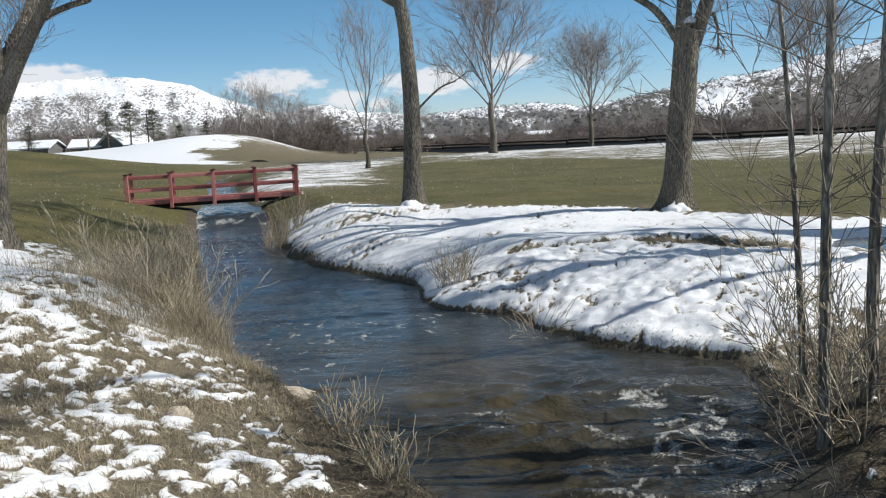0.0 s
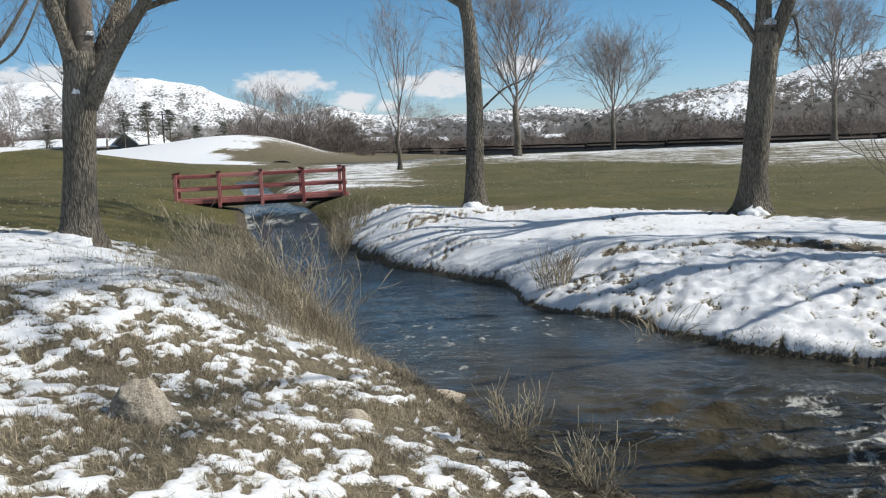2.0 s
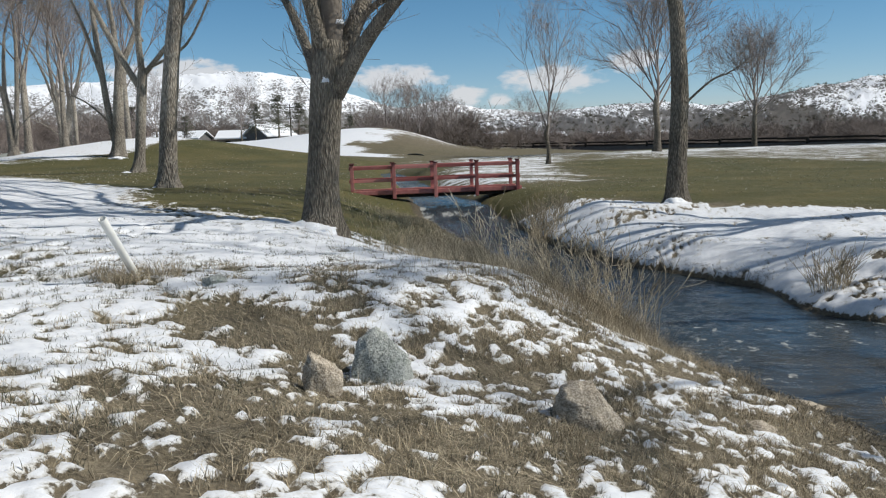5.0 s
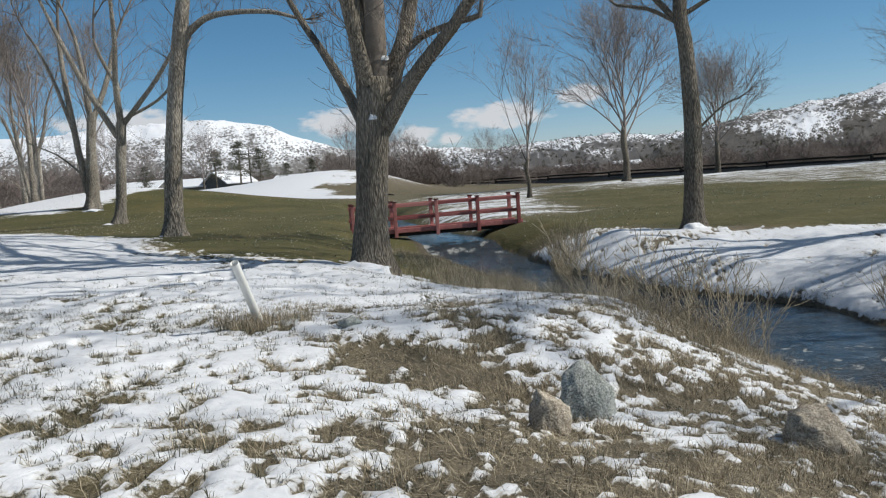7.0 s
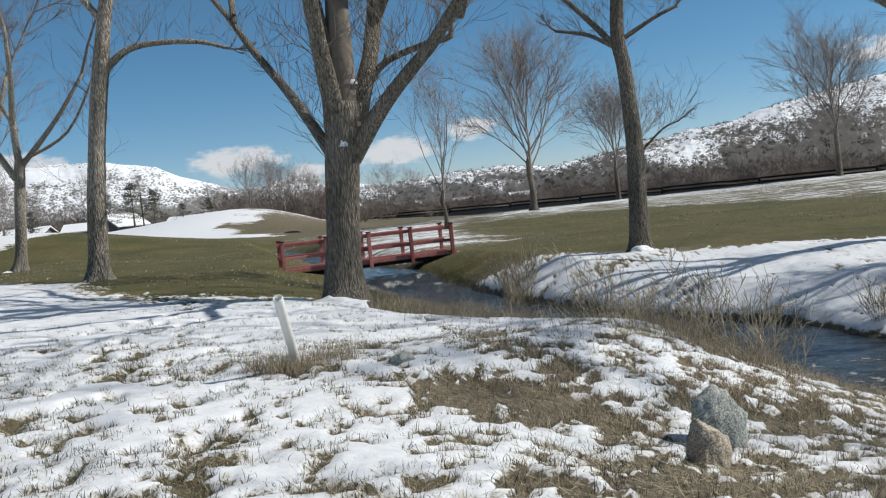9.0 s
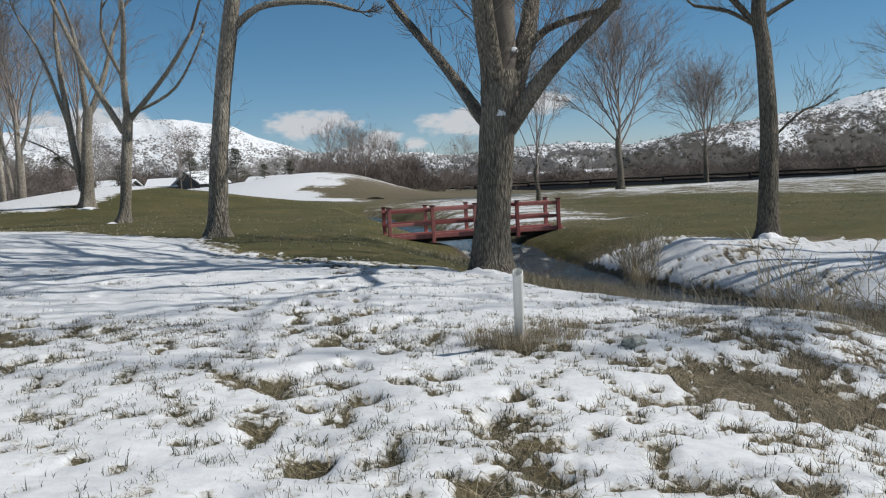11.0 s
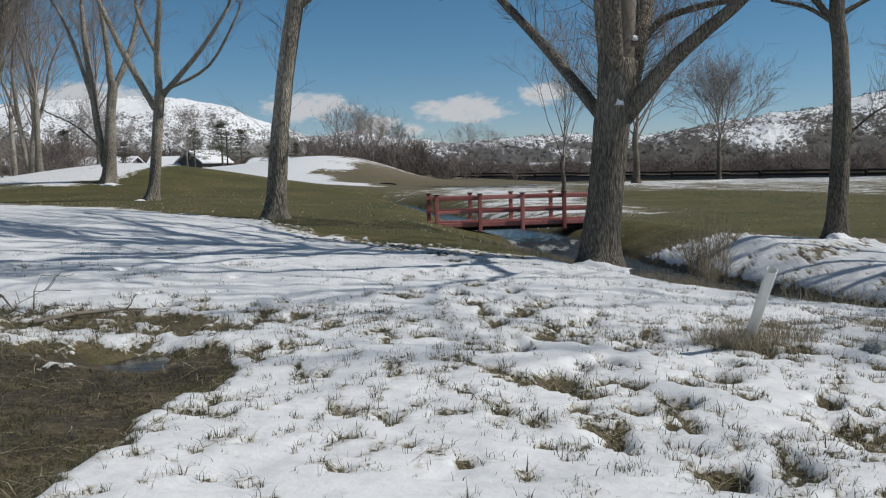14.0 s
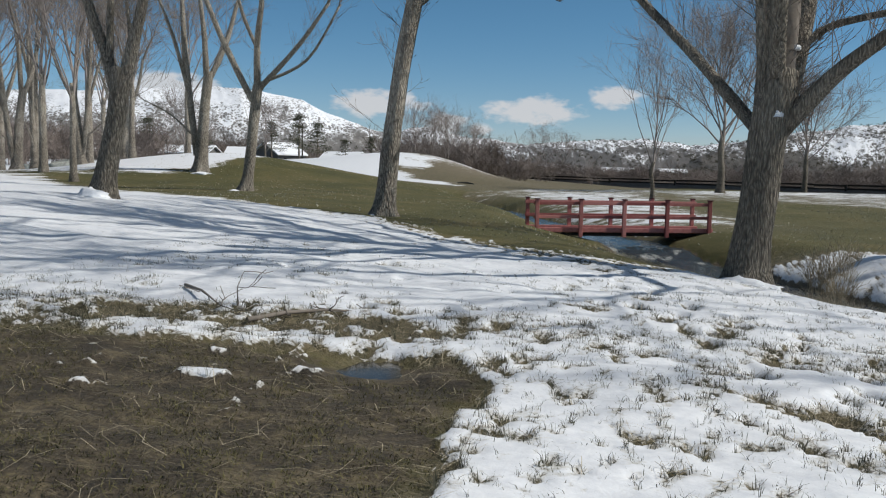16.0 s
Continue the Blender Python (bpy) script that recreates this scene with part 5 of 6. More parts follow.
def stone(x, y, sx, sy, sz, seed, material, label, turn=0, sink=0.3, taper=0.15, shear=0.0):
    bm = bmesh.new()
    bmesh.ops.create_icosphere(bm, subdivisions=4, radius=1.0)
    off = Vector((seed * 3.1, seed * 1.7, seed))
    rng = random.Random(seed)
    planes = [(Vector((abs(rng.gauss(0, 1)) - 0.35, rng.gauss(-0.3, 1), rng.gauss(0.2, 0.6))).normalized(), rng.uniform(0.6, 0.86)) for _ in range(9)]
    for v in bm.verts:
        p = v.co.copy()
        for nrm, dist in planes:
            over = p.dot(nrm) - dist
            if over > 0:
                p -= nrm * over * 0.97
        p *= 1 + 0.10 * noise.noise(v.co * 2.2 + off) + 0.07 * noise.noise(v.co * 6 + off) + 0.10 * noise.noise(v.co * 12 + off)
        fat = 1.25 - taper * (p.z + 1)
        p = Vector((p.x * fat + shear * (p.z + 0.6), p.y * fat, p.z))
        v.co = Vector((p.x * sx, p.y * sy, p.z * sz))
    for f in bm.faces:
        f.smooth = True
    ob = part("boulder", bm, material)
    ob.matrix_world = pose(x, y, float(surface(x, y)) + sz * (1 - 2 * sink) * 0.6, 0, 8, turn)
    return tagged(ob, label, "boulder", "creekside boulders")


stone(-4.88, 6.3, 0.20, 0.16, 0.27, 4, GREY_ROCK, "grey lichen-speckled boulder in patchy snow", 22, 0.2, 0.2, -0.12)
stone(-5.10, 5.72, 0.125, 0.10, 0.22, 8, ROCK, "tan pointed stone leaning beside a boulder", 25, 0.22, 0.2, -0.4)
stone(-3.5, 5.98, 0.23, 0.18, 0.20, 5, ROCK, "tan granite boulder on the grassy bank", -15, 0.25, 0.3, -0.2)
stone(-1.62, 8.55, 0.30, 0.16, 0.07, 11, ROCK, "flat pale stone at the water's edge", 10, 0.35)
stone(-2.25, 7.1, 0.14, 0.11, 0.08, 13, ROCK, "small tan stone on the muddy bank", 40, 0.4)
stone(-6.71, 8.0, 0.10, 0.09, 0.06, 19, GREY_ROCK, "small grey stone half buried in snow", 30, 0.3)
stone(-45, 66, 2.0, 1.2, 0.8, 15, GREY_ROCK, "pale boulder at the snowy park edge", 40, 0.3)
stone(-50, 69, 1.5, 1.0, 0.7, 16, GREY_ROCK, "pale boulder at the snowy park edge", 10, 0.3)


# ---- saplings and shrubs by the water ----
def thicket(x, y, label, seed, stems, spread, height, r=0.02, depth=2, kids=(3, 5), mat=None, lean=0.5, category="shrub", up=0.2):
    """A shrub of many stems, each with its own twigs."""
    rng = random.Random(seed)
    z0 = float(land(x, y))
    th = empty("shrub", pose(x, y, z0))
    for k in range(stems):
        w = Wood()
        a, q = rng.uniform(0, 6.28), spread * math.sqrt(rng.random())
        px, py = q * math.cos(a), q * math.sin(a)
        pz = float(land(x + px, y + py)) - z0 - 0.03
        d = Vector((math.cos(a) * lean * rng.random(), math.sin(a) * lean * rng.random(), 1))
        sprout(w, rng, Vector((px, py, pz)), d, height * rng.uniform(0.5, 1.0), r * rng.uniform(0.6, 1.1), depth, up, 0.6, kids, 4, 0, 0.14)
        part("stem", w.mesh("stem"), mat or TWIG, th)
    return tagged(th, label, category, "waterside shrubs")


def sapling(x, y, height, r, lean, seed, label):
    rng = random.Random(seed)
    tree = empty("sapling", pose(x, y, float(land(x, y))))
    c = [(0, 0, -0.15, r * 1.25), (lean * 0.25, 0.02, height * 0.3, r), (lean * 0.6, 0.0, height * 0.65, r * 0.8), (lean, 0.05, height, r * 0.55)]
    w, line, rad = rough_limb(c, rng, 6, 10, 0.15, 0.05)
    part("stem", w.mesh("stem"), PALE_BARK, tree)
    b = Wood()
    for k in range(15):
        i = rng.randint(5, len(line) - 1)
        a = rng.uniform(0, 6.28)
        sprout(b, rng, line[i], Vector((math.cos(a), math.sin(a), rng.uniform(0.1, 1.0))), rng.uniform(0.6, 1.5), 0.008, 2, 0.35, 0.6, (2, 4))
    part("crown", b.mesh("crown"), TWIG, tree, "thin bare shoots")
    return tagged(tree, label, "tree", "waterside saplings")


sapling(2.75, 6.55, 5.2, 0.040, 0.1, 51, "dark bare sapling on the creek bank")
sapling(3.25, 6.9, 5.0, 0.045, 0.25, 52, "dark bare sapling on the creek bank")
sapling(3.0, 7.5, 3.4, 0.03, -0.2, 53, "thin bare sapling on the creek bank")
sapling(3.5, 6.4, 4.2, 0.035, 0.5, 54, "thin bare sapling on the creek bank")
thicket(3.25, 6.75, "tangle of bare twigs hanging over the creek", 61, 30, 0.5, 1.2, 0.010, 2, (2, 4), REED, 1.2)
thicket(2.75, 6.25, "arching grey twigs trailing in the creek", 70, 22, 0.4, 0.95, 0.007, 2, (2, 4), TWIG, 1.6, up=-0.35)
thicket(3.2, 7.3, "tangle of bare grey twigs round the saplings", 71, 24, 0.5, 1.0, 0.007, 2, (2, 4), TWIG, 1.2)
thicket(0.05, 13.6, "clump of dry brown stems at the snowy water's edge", 62, 60, 0.26, 0.58, 0.005, 1, (2, 4), REED, 0.5)
thicket(-4.2, 21.7, "bare brown shrub on the creek bank", 63, 50, 0.3, 0.6, 0.006, 1, (3, 4), REED, 0.4)
thicket(-4.05, 22.9, "bare brown shrub on the creek bank", 64, 90, 0.45, 0.85, 0.006, 1, (3, 5), REED, 0.4)
thicket(-3.3, 10.4, "bare grey-brown shrub in dry reeds on the bank", 65, 44, 0.6, 0.9, 0.005, 2, (2, 3), REED, 0.8)
thicket(-3.9, 11.4, "bare grey-brown shrub in dry reeds on the bank", 66, 44, 0.6, 0.9, 0.005, 2, (2, 3), REED, 0.8)
thicket(-1.0, 7.6, "small tuft of dry pale stems at the muddy edge", 67, 26, 0.15, 0.5, 0.004, 1, (2, 3), REED, 0.9)
thicket(-0.5, 6.3, "small tuft of dry pale stems at the muddy edge", 68, 40, 0.15, 0.42, 0.004, 1, (1, 3), REED, 1.0)
thicket(1.05, 11.0, "heap of dead stems caught at the water's edge", 69, 80, 0.35, 0.5, 0.006, 0, (1, 2), REED, 2.2, up=-0.5)


# ---- dry grass, reeds and blades ----
def blades(name, x, y, h, w, bend, material, label, seed, category="grass", lift=0.0):
    """Thousands of bent, tapering blades rooted in the ground."""
    r = np.random.default_rng(seed)
    n = len(x)
    z = surface(x, y) + lift
    a = r.uniform(0, 2 * np.pi, n)
    dx, dy = np.cos(a), np.sin(a)
    h, w, bend = h * r.uniform(0.5, 1.15, n), w * r.uniform(0.6, 1.3, n), bend * r.uniform(0.2, 1.4, n)
    b = r.uniform(0, 2 * np.pi, n)
    sx, sy = np.cos(b) * w / 2, np.sin(b) * w / 2
    base = np.stack([x, y, z - 0.02], -1)
    midp = base + np.stack([dx * h * bend * 0.3, dy * h * bend * 0.3, h * 0.55], -1)
    tip = base + np.stack([dx * h * bend, dy * h * bend, h * np.clip(1.05 - 0.35 * bend, 0.15, 1)], -1)
    s = np.stack([sx, sy, 0 * sx], -1)
    v = np.stack([base - s, base + s, midp - s * 0.75, midp + s * 0.75, tip], 1).reshape(-1, 3)
    i = np.arange(n)[:, None] * 5
    f = np.concatenate([i + (0, 1, 3), i + (0, 3, 2), i + (2, 3, 4)])
    return tagged(part(name, mesh_from(name, v, f), material), label, category, kind="stuff")


nr = np.random.default_rng(5)


def clustered(n, x0, x1, y0, y1, spread, per):
    cx, cy = nr.uniform(x0, x1, n // per + 1), nr.uniform(y0, y1, n // per + 1)
    x, y = np.repeat(cx, per) + nr.normal(0, spread, (n // per + 1) * per), np.repeat(cy, per) + nr.normal(0, spread, (n // per + 1) * per)
    return x, y


def keep(x, y, ok):
    return x[ok], y[ok]


# bare patches between the snow on the bank and plateau
x, y = clustered(150000, -15, 1.0, 3.8, 14.5, 0.05, 12)
c = ground_cover(x, y)
L, R = creek(y)
dry = smooth(-8.5, -4.5, x + 0.4 * (nr.random(len(x)) - 0.5) * 6)
ok = (c[0] < 0.52) & ((x + 6.05) ** 2 / 0.5 + (y - 6.9) ** 2 / 0.25 > nr.random(len(x)) * 1.6) & ((x + 11.75) ** 2 + (y - 7.1) ** 2 > 0.15) & (L - x > 0.1) & (nr.random(len(x)) > 1.4 * c[2])
is_dry = nr.random(len(x)) < 0.08 + 0.4 * dry
xs, ys = keep(x, y, ok & is_dry)
blades("dry_grass", xs, ys, 0.085, 0.004, 1.3, STRAW, "dry straw-coloured grass between snow patches", 1)
xs, ys = keep(x, y, ok & ~is_dry)
blades("green_grass", xs, ys, 0.055, 0.004, 0.8, BLADE, "short green-brown grass poking through snow", 2)
x, y = clustered(150000, -15, -3.0, 4, 14, 0.035, 7)
c = ground_cover(x, y)
xs, ys = keep(x, y, (c[0] < 0.72 + 0.25 * (fbm(x * 0.6, y * 0.6, 201, 2) - 0.5)) & (c[0] > 0.44))
blades("snow_grass", xs, ys, 0.06, 0.0035, 0.7, BLADE, "sparse green blades standing in thin snow", 3)
x, y = clustered(110000, -7.2, 0.6, 3.6, 10.5, 0.04, 20)
c = ground_cover(x, y)
L, R = creek(y)
ok = (c[0] < 0.50) & (L - x > 0.15) & ((x + 6.05) ** 2 / 0.5 + (y - 6.9) ** 2 / 0.25 > nr.random(len(x)) * 1.6) & (fbm(x * 1.3, y * 1.3, 211, 3) + 0.16 * nr.random(len(x)) > 0.56) & (nr.random(len(x)) > 1.3 * c[2]) & (nr.random(len(x)) < 0.45 + 0.55 * smooth(5.0, 6.0, y))
blades("grass_tufts", *keep(x, y, ok), 0.14, 0.0042, 0.95, REED, "tufts of dry straw-coloured grass on the bank", 15)
x, y = clustered(90000, -15, -5.5, 3.6, 12.5, 0.03, 14)
c = ground_cover(x, y)
ok = (c[0] < 0.60) & (c[0] > 0.36) & ((x + 11.68) ** 2 + (y - 7.2) ** 2 > 0.2) & (c[2] < 0.35)
blades("winter_grass", *keep(x, y, ok), 0.075, 0.0045, 0.6, BLADE, "grey-green grass tufts in melted pockets of snow", 16)
x, y = clustered(70000, -16, -10.6, 3.6, 8.6, 0.05, 16)
c = ground_cover(x, y)
ok = (c[0] < 0.46) & (c[2] > 0.3) & (fbm(x * 1.6, y * 1.6, 221, 3) + 0.1 * nr.random(len(x)) > 0.52) & ((x + 11.68) ** 2 + (y - 7.2) ** 2 > 0.2)
blades("moss", *keep(x, y, ok), 0.052, 0.005, 1.2, MOSS, "low mossy green grass on wet trampled turf", 17)
# reeds along the near bank
t = nr.uniform(0, 1, 30000)
yy = 8.9 + 9.6 * t
off = np.abs(nr.normal(0, 1, 30000)) * (1.0 - 0.3 * t) + 0.1
xx = creek(yy)[0] - off
blades("reeds", xx, yy, 0.44 * (0.55 + 0.9 * fbm(xx * 1.5, yy * 1.5, 181, 2)) * (0.45 + 0.55 * smooth(9.3, 11.2, yy)), 0.0038, 0.95, REED, "tall dry tan reeds along the creek bank", 4)
x, y = clustered(2200, -8.1, -7.0, 7.8, 8.4, 0.09, 26)
ok = ((x + 7.5) / 1.6) ** 2 + (y - 8.12) ** 2 < 0.08
blades("pipe_grass", *keep(x, y, ok), 0.24, 0.0035, 1.0, REED, "tuft of dry grass round the standpipe", 5)
yy = nr.uniform(8.6, 22, 7000)
yy = yy[fbm(yy * 0.9, 0 * yy, 191, 3) > 0.5]
xx = creek(yy)[1] + np.abs(nr.normal(0, 0.18, len(yy))) - 0.03
blades("bank_grass", xx, yy, 0.09, 0.006, 2.0, LITTER, "dead brown stems fringing the snowy bank", 6)
yy = nr.uniform(12, 27, 9000)
xx = creek(yy)[0] - np.abs(nr.normal(0, 1.0, 9000)) - 0.05
blades("bank_turf", xx, yy, 0.22, 0.007, 0.7, STRAW, "rough dry turf on the shaded bank", 7)
yy = nr.uniform(5.2, 9.4, 3600)
xx = creek(yy)[0] - np.abs(nr.normal(0, 0.42, 3600)) + 0.05
blades("creek_litter", xx, yy, 0.09, 0.008, 2.4, LITTER, "dead brown leaves and stalks on the muddy bank", 14)
# dead straw lying flat on the bare ground and the mud
def straw_mat(name, x, y, length, w, material, label, seed):
    """Thin dead stalks lying on the ground, a little bent and crossed."""
    g = np.random.default_rng(seed)
    n = len(x)
    a = g.uniform(0, 2 * np.pi, n)
    l = length * g.uniform(0.3, 1.2, n)
    d = np.stack([np.cos(a), np.sin(a)], -1) * l[:, None]
    side = np.stack([-np.sin(a), np.cos(a), 0 * a], -1) * (w * g.uniform(0.6, 1.3, n))[:, None] / 2
    bow = np.stack([-np.sin(a), np.cos(a)], -1) * (l * g.normal(0, 0.12, n))[:, None]
    pts = []
    for f, lift in ((-0.5, 0.004), (0.0, 0.016), (0.5, 0.01)):
        q = np.stack([x, y], -1) + d * f + bow * (1 - 4 * f * f)
        pts.append(np.stack([q[:, 0], q[:, 1], surface(q[:, 0], q[:, 1]) + lift + g.uniform(0, 0.018, n)], -1))
    v = np.stack([pts[0] - side, pts[0] + side, pts[1] - side, pts[1] + side, pts[2] - side * 0.5, pts[2] + side * 0.5], 1).reshape(-1, 3)
    i = np.arange(n)[:, None] * 6
    f = np.concatenate([i + (0, 1, 3), i + (0, 3, 2), i + (2, 3, 5), i + (2, 5, 4)])
    return tagged(part(name, mesh_from(name, v, f), material), label, "straw", kind="stuff")


x, y = nr.uniform(-15, 0.2, 150000), nr.uniform(3.8, 12, 150000)
c = ground_cover(x, y)
L, R = creek(y)
ok = (c[0] < 0.46) & (nr.random(len(x)) > 0.75 * smooth(0.25, 0.5, c[2])) & ((x + 11.75) ** 2 + (y - 7.1) ** 2 > 0.17) & (L - x > 0.05) & (y < 12.5 + 0 * x)
pick = nr.random(len(x))
straw_mat("dead_straw", *keep(x, y, ok & (pick < 0.5 - 0.45 * c[2])), 0.26, 0.0022, STRAW, "pale dead straw lying flat between snow patches", 8)
straw_mat("dead_litter", *keep(x, y, ok & (pick >= 0.5 - 0.45 * c[2])), 0.15, 0.0026, LITTER, "dark wet stalks matted on the bare ground", 9)


def lawn_leaves(name, x, y, seed, label):
    """Curled pale leaves scattered over turf."""
    g = np.random.default_rng(seed)
    n = len(x)
    z = surface(x, y) + 0.012
    a, q = g.uniform(0, 6.283, n), g.uniform(0.012, 0.034, n)
    u = np.stack([np.cos(a), np.sin(a), g.uniform(-0.1, 0.5, n)], -1) * q[:, None]
    w = np.stack([-np.sin(a), np.cos(a), g.uniform(-0.1, 0.5, n)], -1) * q[:, None] * 0.7
    c = np.stack([x, y, z], -1)
    lift = np.array([0, 0, 0.025])
    v = np.stack([c - u, c + w + lift, c + u, c - w + lift], 1).reshape(-1, 3)
    i = np.arange(n)[:, None] * 4
    return tagged(part(name, mesh_from(name, v, np.concatenate([i + (0, 1, 2), i + (0, 2, 3)])), LEAF), label, "leaves", kind="stuff")


x, y = nr.uniform(-34, -6, 6000), nr.uniform(15, 62, 6000)
c = ground_cover(x, y)
L, R = creek(y)
ok = (c[1] > 0.5) & (L - x > 0.3) & (fbm(x * 0.25, y * 0.25, 151, 2) + 0.25 * (nr.random(6000) - 0.5) > 0.45)
lawn_leaves("fallen_leaves", *keep(x, y, ok), 11, "pale fallen leaves scattered over the lawn")
x, y = nr.uniform(-8, 22, 5000), nr.uniform(18, 56, 5000)
c = ground_cover(x, y)
L, R = creek(y)
ok = (c[1] > 0.4) & (x - R > 0.3) & (fbm(x * 0.25, y * 0.25, 161, 2) + 0.25 * (nr.random(5000) - 0.5) > 0.48)
lawn_leaves("fallen_leaves", *keep(x, y, ok), 12, "pale fallen leaves scattered over the far lawn")


def fallen_branch(pts, r, seed, label, forks=5):
    rng = random.Random(seed)
    w = Wood()
    p3 = [Vector((x, y, float(surface(x, y)) + 0.02 + lift)) for x, y, lift in pts]
    w.tube(p3, [r * (1 - 0.75 * i / (len(p3) - 1)) for i in range(len(p3))], 6)
    for k in range(forks):
        i = rng.randint(1, len(p3) - 1)
        sprout(w, rng, p3[i], Vector((rng.gauss(0, 1), rng.gauss(0, 1), rng.uniform(0.0, 0.3))), rng.uniform(0.12, 0.35), r * 0.35, 1, 0.05, 0.6, (1, 2))
    return tagged(part("fallen_branch", w.mesh("fallen_branch"), TWIG), label, "branch", "fallen branches")


fallen_branch(((-12.66, 7.95, 0), (-12.45, 8.2, 0.03), (-12.2, 8.5, 0.03), (-11.95, 8.75, 0.0)), 0.022, 71, "fallen dead branch lying on thin snow", 6)
fallen_branch(((-13.6, 9.15, 0), (-13.3, 8.75, 0.04), (-12.98, 8.3, 0)), 0.016, 72, "fallen dead stick lying on thin snow", 3)
fallen_branch(((-12.9, 8.45, 0), (-12.93, 8.53, 0.1), (-12.9, 8.6, 0.22)), 0.007, 73, "upright dead twig in the snow", 2)
fallen_branch(((1.9, 9.3, 0.1), (1.3, 9.9, 0.12), (0.8, 10.5, 0.05)), 0.015, 74, "bare stick lying along the snowy bank", 2)


# ---- far barrier, houses ----
def barrier():
    a, b = Vector((68, 63)), Vector((-58, 213))
    d = (b - a)
    length = d.length
    ang = math.degrees(math.atan2(d.y, d.x))
    th = empty("embankment_barrier", pose(a.x, a.y, -0.48, 0, 0, ang))
    bm = bmesh.new()
    prof = ((-2.2, -0.4), (-0.9, 0.42), (0.9, 0.55), (3.5, 0.3), (6, -0.5))
    prev = None
    for k in range(91):
        s = length * k / 90
        up = 0.5 * smooth(90, 180, s)
        row = [bm.verts.new((s, -y, z + up * (1 if z > 0 else 0) + 0.08 * noise.noise((s * 0.4, y * 2, 1)))) for y, z in prof]
        if prev:
            for i in range(len(prof) - 1):
                bm.faces.new((prev[i], row[i], row[i + 1], prev[i + 1]))
        prev = row
    bmesh.ops.recalc_face_normals(bm, faces=bm.faces)
    part("bank", bm, BALLAST, th, "gravelly brown bank")
    post = bpy.data.meshes.new("post")
    g = box(0.25, 0.3, 1.5, (0, 0, 0.35), 0.02)
    g.to_mesh(post)
    g.free()
    post.materials.append(TIMBER)
    step = length / 45
    for k in range(45):
        s = k * step
        up = 0.5 * float(smooth(90, 180, s))
        up2 = 0.5 * float(smooth(90, 180, s + step))
        for name, z, h in (("lower_beam", 0.42, 0.36), ("upper_beam", 0.92, 0.22)):
            o = part(name, box(step - 0.02, 0.2, h, (0, 0, 0), 0.02), TIMBER, th)
            o.matrix_basis = pose(s + step / 2, 0.9, z + (up + up2) / 2 - 0.06 * (k % 3 == 0), 0, -math.degrees(math.atan2(up2 - up, step)), 0)
        if k % 3 == 0:
            o = new("post", post)
            o.parent, o.location = th, (s, 1.1, up - 0.1)
    return tagged(th, "long low barrier of dark timber beams on a gravel bank", "barrier")


barrier()


def house(a, d, w, dep, h, roof, turn, wall, label, seed, chimney=False):
    """A single-storey house with a snowy gable roof."""
    x, y = place(a, d)
    z = float(land(x, y)) - 0.5
    th = empty("house", pose(x, y, z, 0, 0, turn))
    part("wall", box(w, dep, h, (0, 0, h / 2), 0.02), wall, th)
    bm = bmesh.new()
    ov = 0.5
    xs, ys2 = w / 2 + ov, dep / 2 + ov
    pr = [(-ys2, h - 0.15), (0, h + roof), (ys2, h - 0.15), (ys2, h + 0.1), (0, h + roof + 0.28), (-ys2, h + 0.1)]
    ends = [[bm.verts.new((s * xs, py, pz)) for py, pz in pr] for s in (-1, 1)]
    n = len(pr)
    for i in range(n):
        bm.faces.new((ends[0][i], ends[0][(i + 1) % n], ends[1][(i + 1) % n], ends[1][i]))
    for e in ends:
        bm.faces.new((e[0], e[1], e[4], e[5]))
        bm.faces.new((e[1], e[2], e[3], e[4]))
    bmesh.ops.recalc_face_normals(bm, faces=bm.faces)
    part("roof", bm, SNOW, th, "snow-covered gable roof")
    for s in (-1, 1):
        g = bmesh.new()
        vs = [g.verts.new((s * (w / 2 - 0.01), py, pz)) for py, pz in ((-dep / 2, h), (dep / 2, h), (0, h + roof))]
        vs2 = [g.verts.new((s * (w / 2 - 0.25), py, pz)) for py, pz in ((-dep / 2, h), (dep / 2, h), (0, h + roof))]
        g.faces.new(vs)
        g.faces.new(vs2)
        for i in range(3):
            g.faces.new((vs[i], vs[(i + 1) % 3], vs2[(i + 1) % 3], vs2[i]))
        bmesh.ops.recalc_face_normals(g, faces=g.faces)
        part("gable", g, wall, th)
    for k in range(max(2, int(w / 3.5))):
        wx = -w / 2 + (k + 0.5) * w / max(2, int(w / 3.5))
        win = part("window", box(1.2, 0.1, 1.0, (wx, -dep / 2 - 0.03, h * 0.55), 0.01), STUCCO, th)
        part("pane", box(1.0, 0.04, 0.8, (wx, -dep / 2 - 0.09, h * 0.55)), GLASS, win)
    if chimney:
        part("chimney", box(0.7, 0.7, 1.6, (w * 0.2, 0.6, h + roof * 0.8), 0.02), STUCCO, th)
    return tagged(th, label, "house", "far houses")


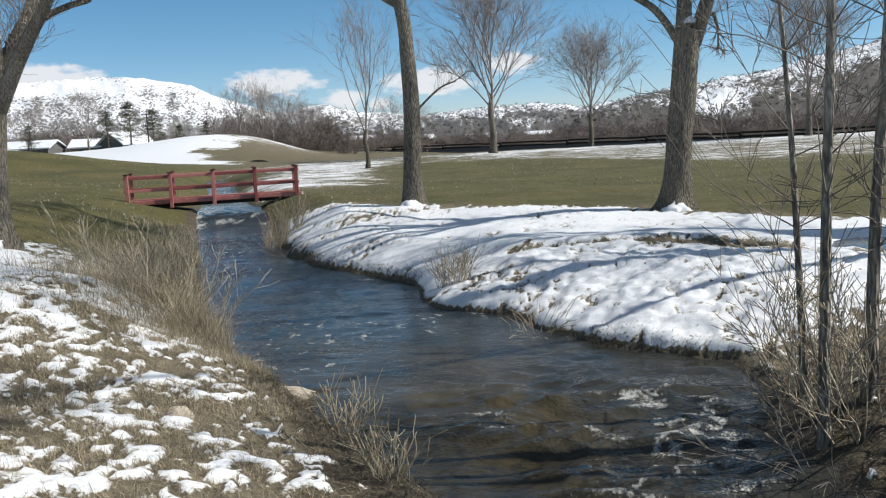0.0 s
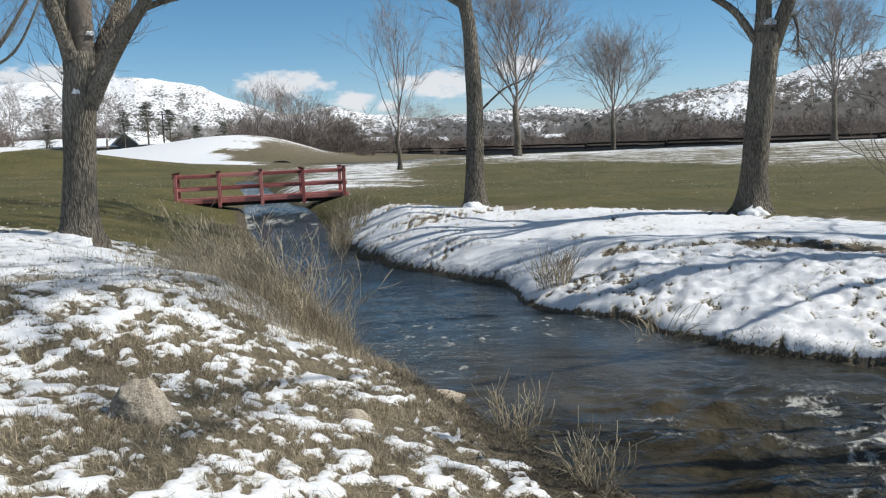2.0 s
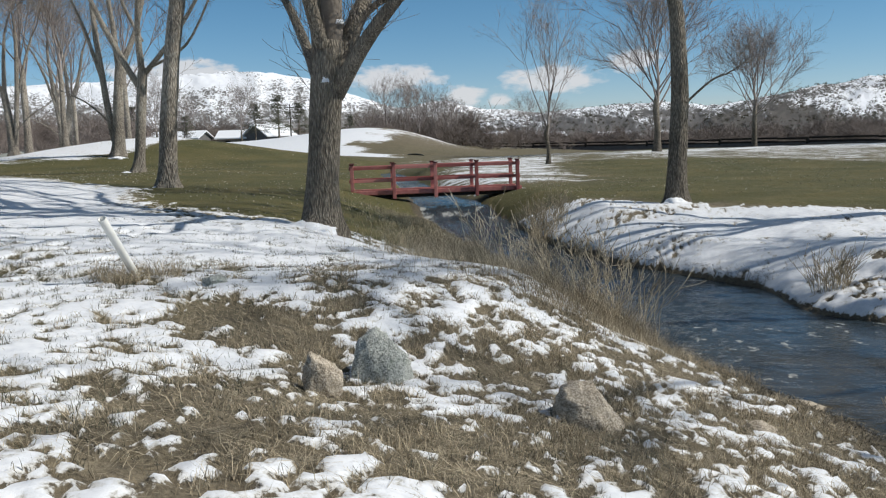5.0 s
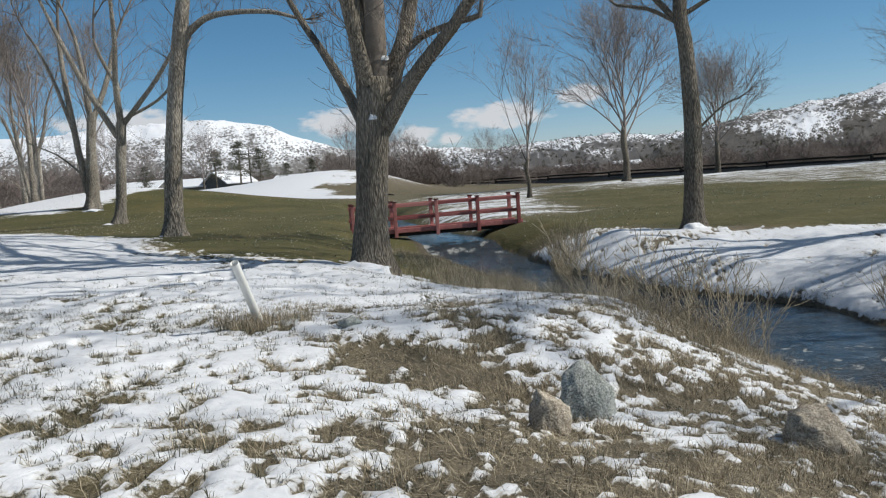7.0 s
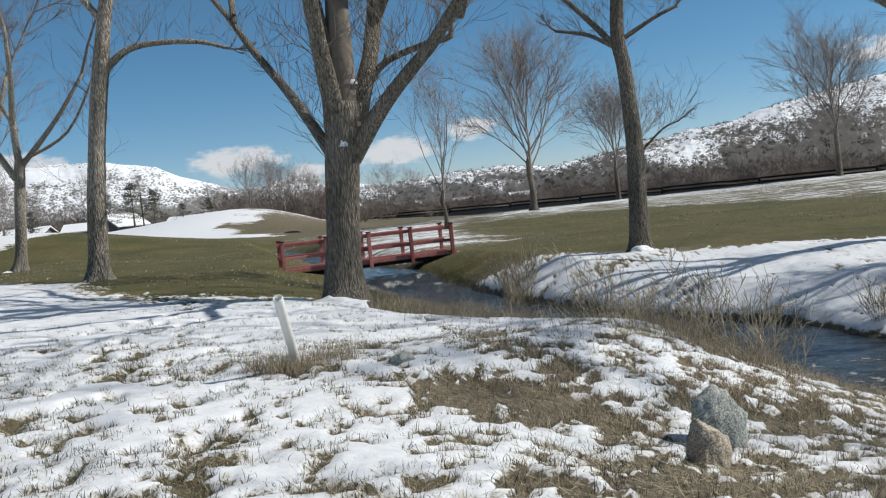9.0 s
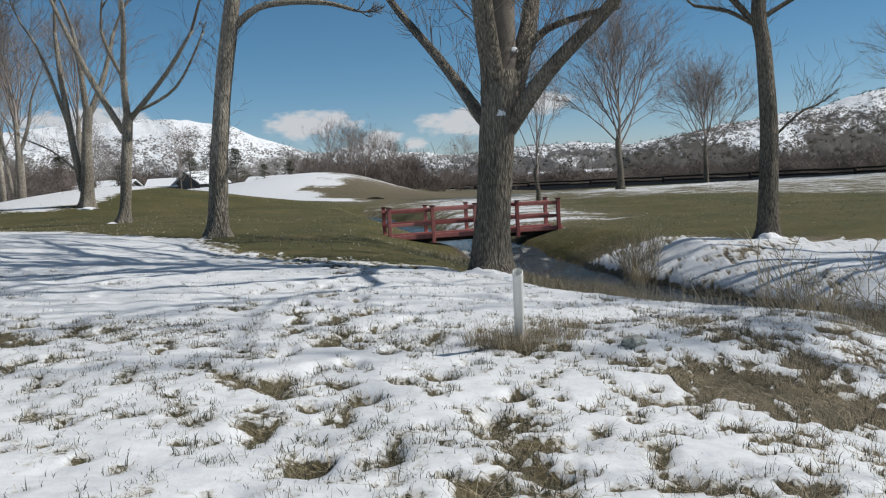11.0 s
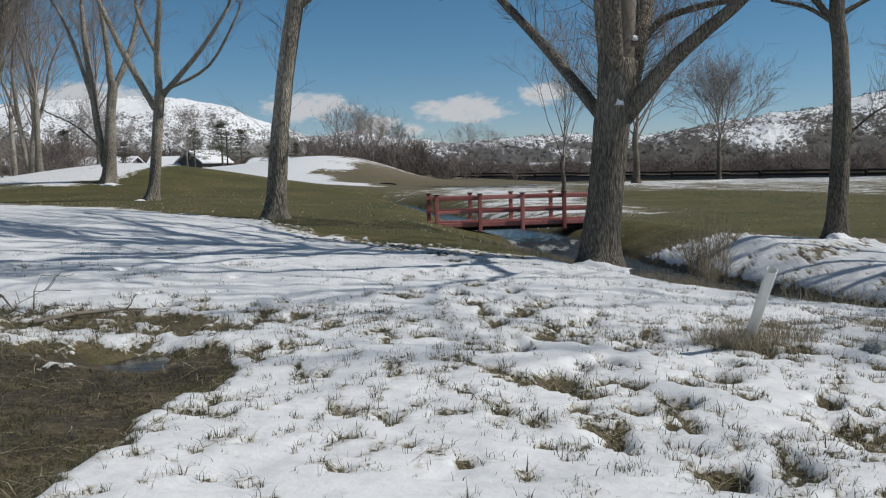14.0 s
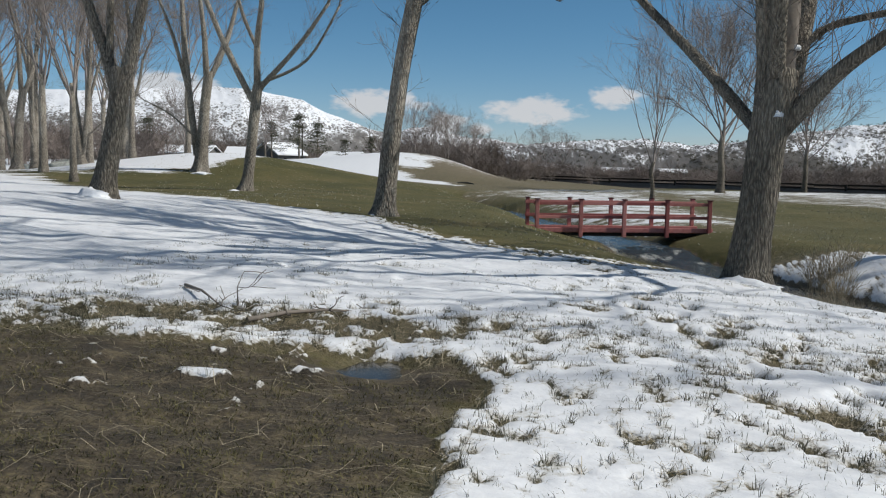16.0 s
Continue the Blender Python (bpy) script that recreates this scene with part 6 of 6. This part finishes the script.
house(-19.3, 196, 8, 7, 2.2, 2.3, 62, GREYWALL, "grey house with a steep snowy roof", 1)
house(-20.9, 200, 9, 8, 2.0, 1.5, 8, STUCCO, "low tan house with a snowy roof", 2)
house(-15.2, 208, 8, 7, 1.7, 1.3, -6, STUCCO, "low tan house with a snowy roof and chimney", 3, True)
house(-24.6, 200, 11, 8, 2.2, 1.4, 0, GREYWALL, "low grey house with a snowy roof", 4)
house(-28.5, 205, 13, 8, 2.4, 1.4, 10, STUCCO, "low tan house with a snowy roof", 5)
house(2.4, 255, 8, 5, 2.7, 0.9, -8, STUCCO, "pale house with a broad snowy roof", 6)
house(-1.5, 275, 8, 5, 2.7, 0.9, 20, GREYWALL, "grey house with a snowy roof", 7)
house(6.0, 300, 8, 5, 2.7, 0.9, 5, STUCCO, "pale house among bare brush", 8)
house(-5.2, 270, 8, 5, 2.7, 0.9, -12, GREYWALL, "grey house among bare brush", 9)


def picnic_table(x, y, turn):
    th = empty("picnic_table", pose(x, y, float(surface(x, y)), 0, 0, turn))
    part("tabletop", box(1.9, 0.75, 0.06, (0, 0, 0.75), 0.01), TIMBER, th)
    for s in (-1, 1):
        part("bench", box(1.9, 0.28, 0.05, (0, s * 0.75, 0.45), 0.01), TIMBER, th)
        for e in (-0.7, 0.7):
            b = part("leg", box(0.09, 0.07, 1.0, (0, 0, 0), 0.005), TIMBER, th)
            b.matrix_basis = pose(e, s * 0.42, 0.38, s * 38, 0, 0)
        part("crossbar", box(0.08, 1.7, 0.08, (s * 0.7, 0, 0.42), 0.005), TIMBER, th)
    return tagged(th, "dark wooden picnic table standing in snow", "table", "picnic tables")


picnic_table(*place(-31.5, 88), 12)
picnic_table(*place(-29.6, 96), 40)


def utility_pole(a, d, h):
    x, y = place(a, d)
    th = empty("utility_pole", pose(x, y, float(land(x, y))))
    w = Wood()
    w.tube([(0, 0, -0.3), (0, 0, h)], [0.16, 0.11], 8)
    part("pole", w.mesh("pole"), TIMBER, th)
    part("crossarm", box(2.2, 0.12, 0.14, (0, 0, h - 0.7), 0.01), TIMBER, th)
    return tagged(th, "wooden utility pole with a crossarm", "pole", "utility poles")


utility_pole(-18.0, 190, 8.0)
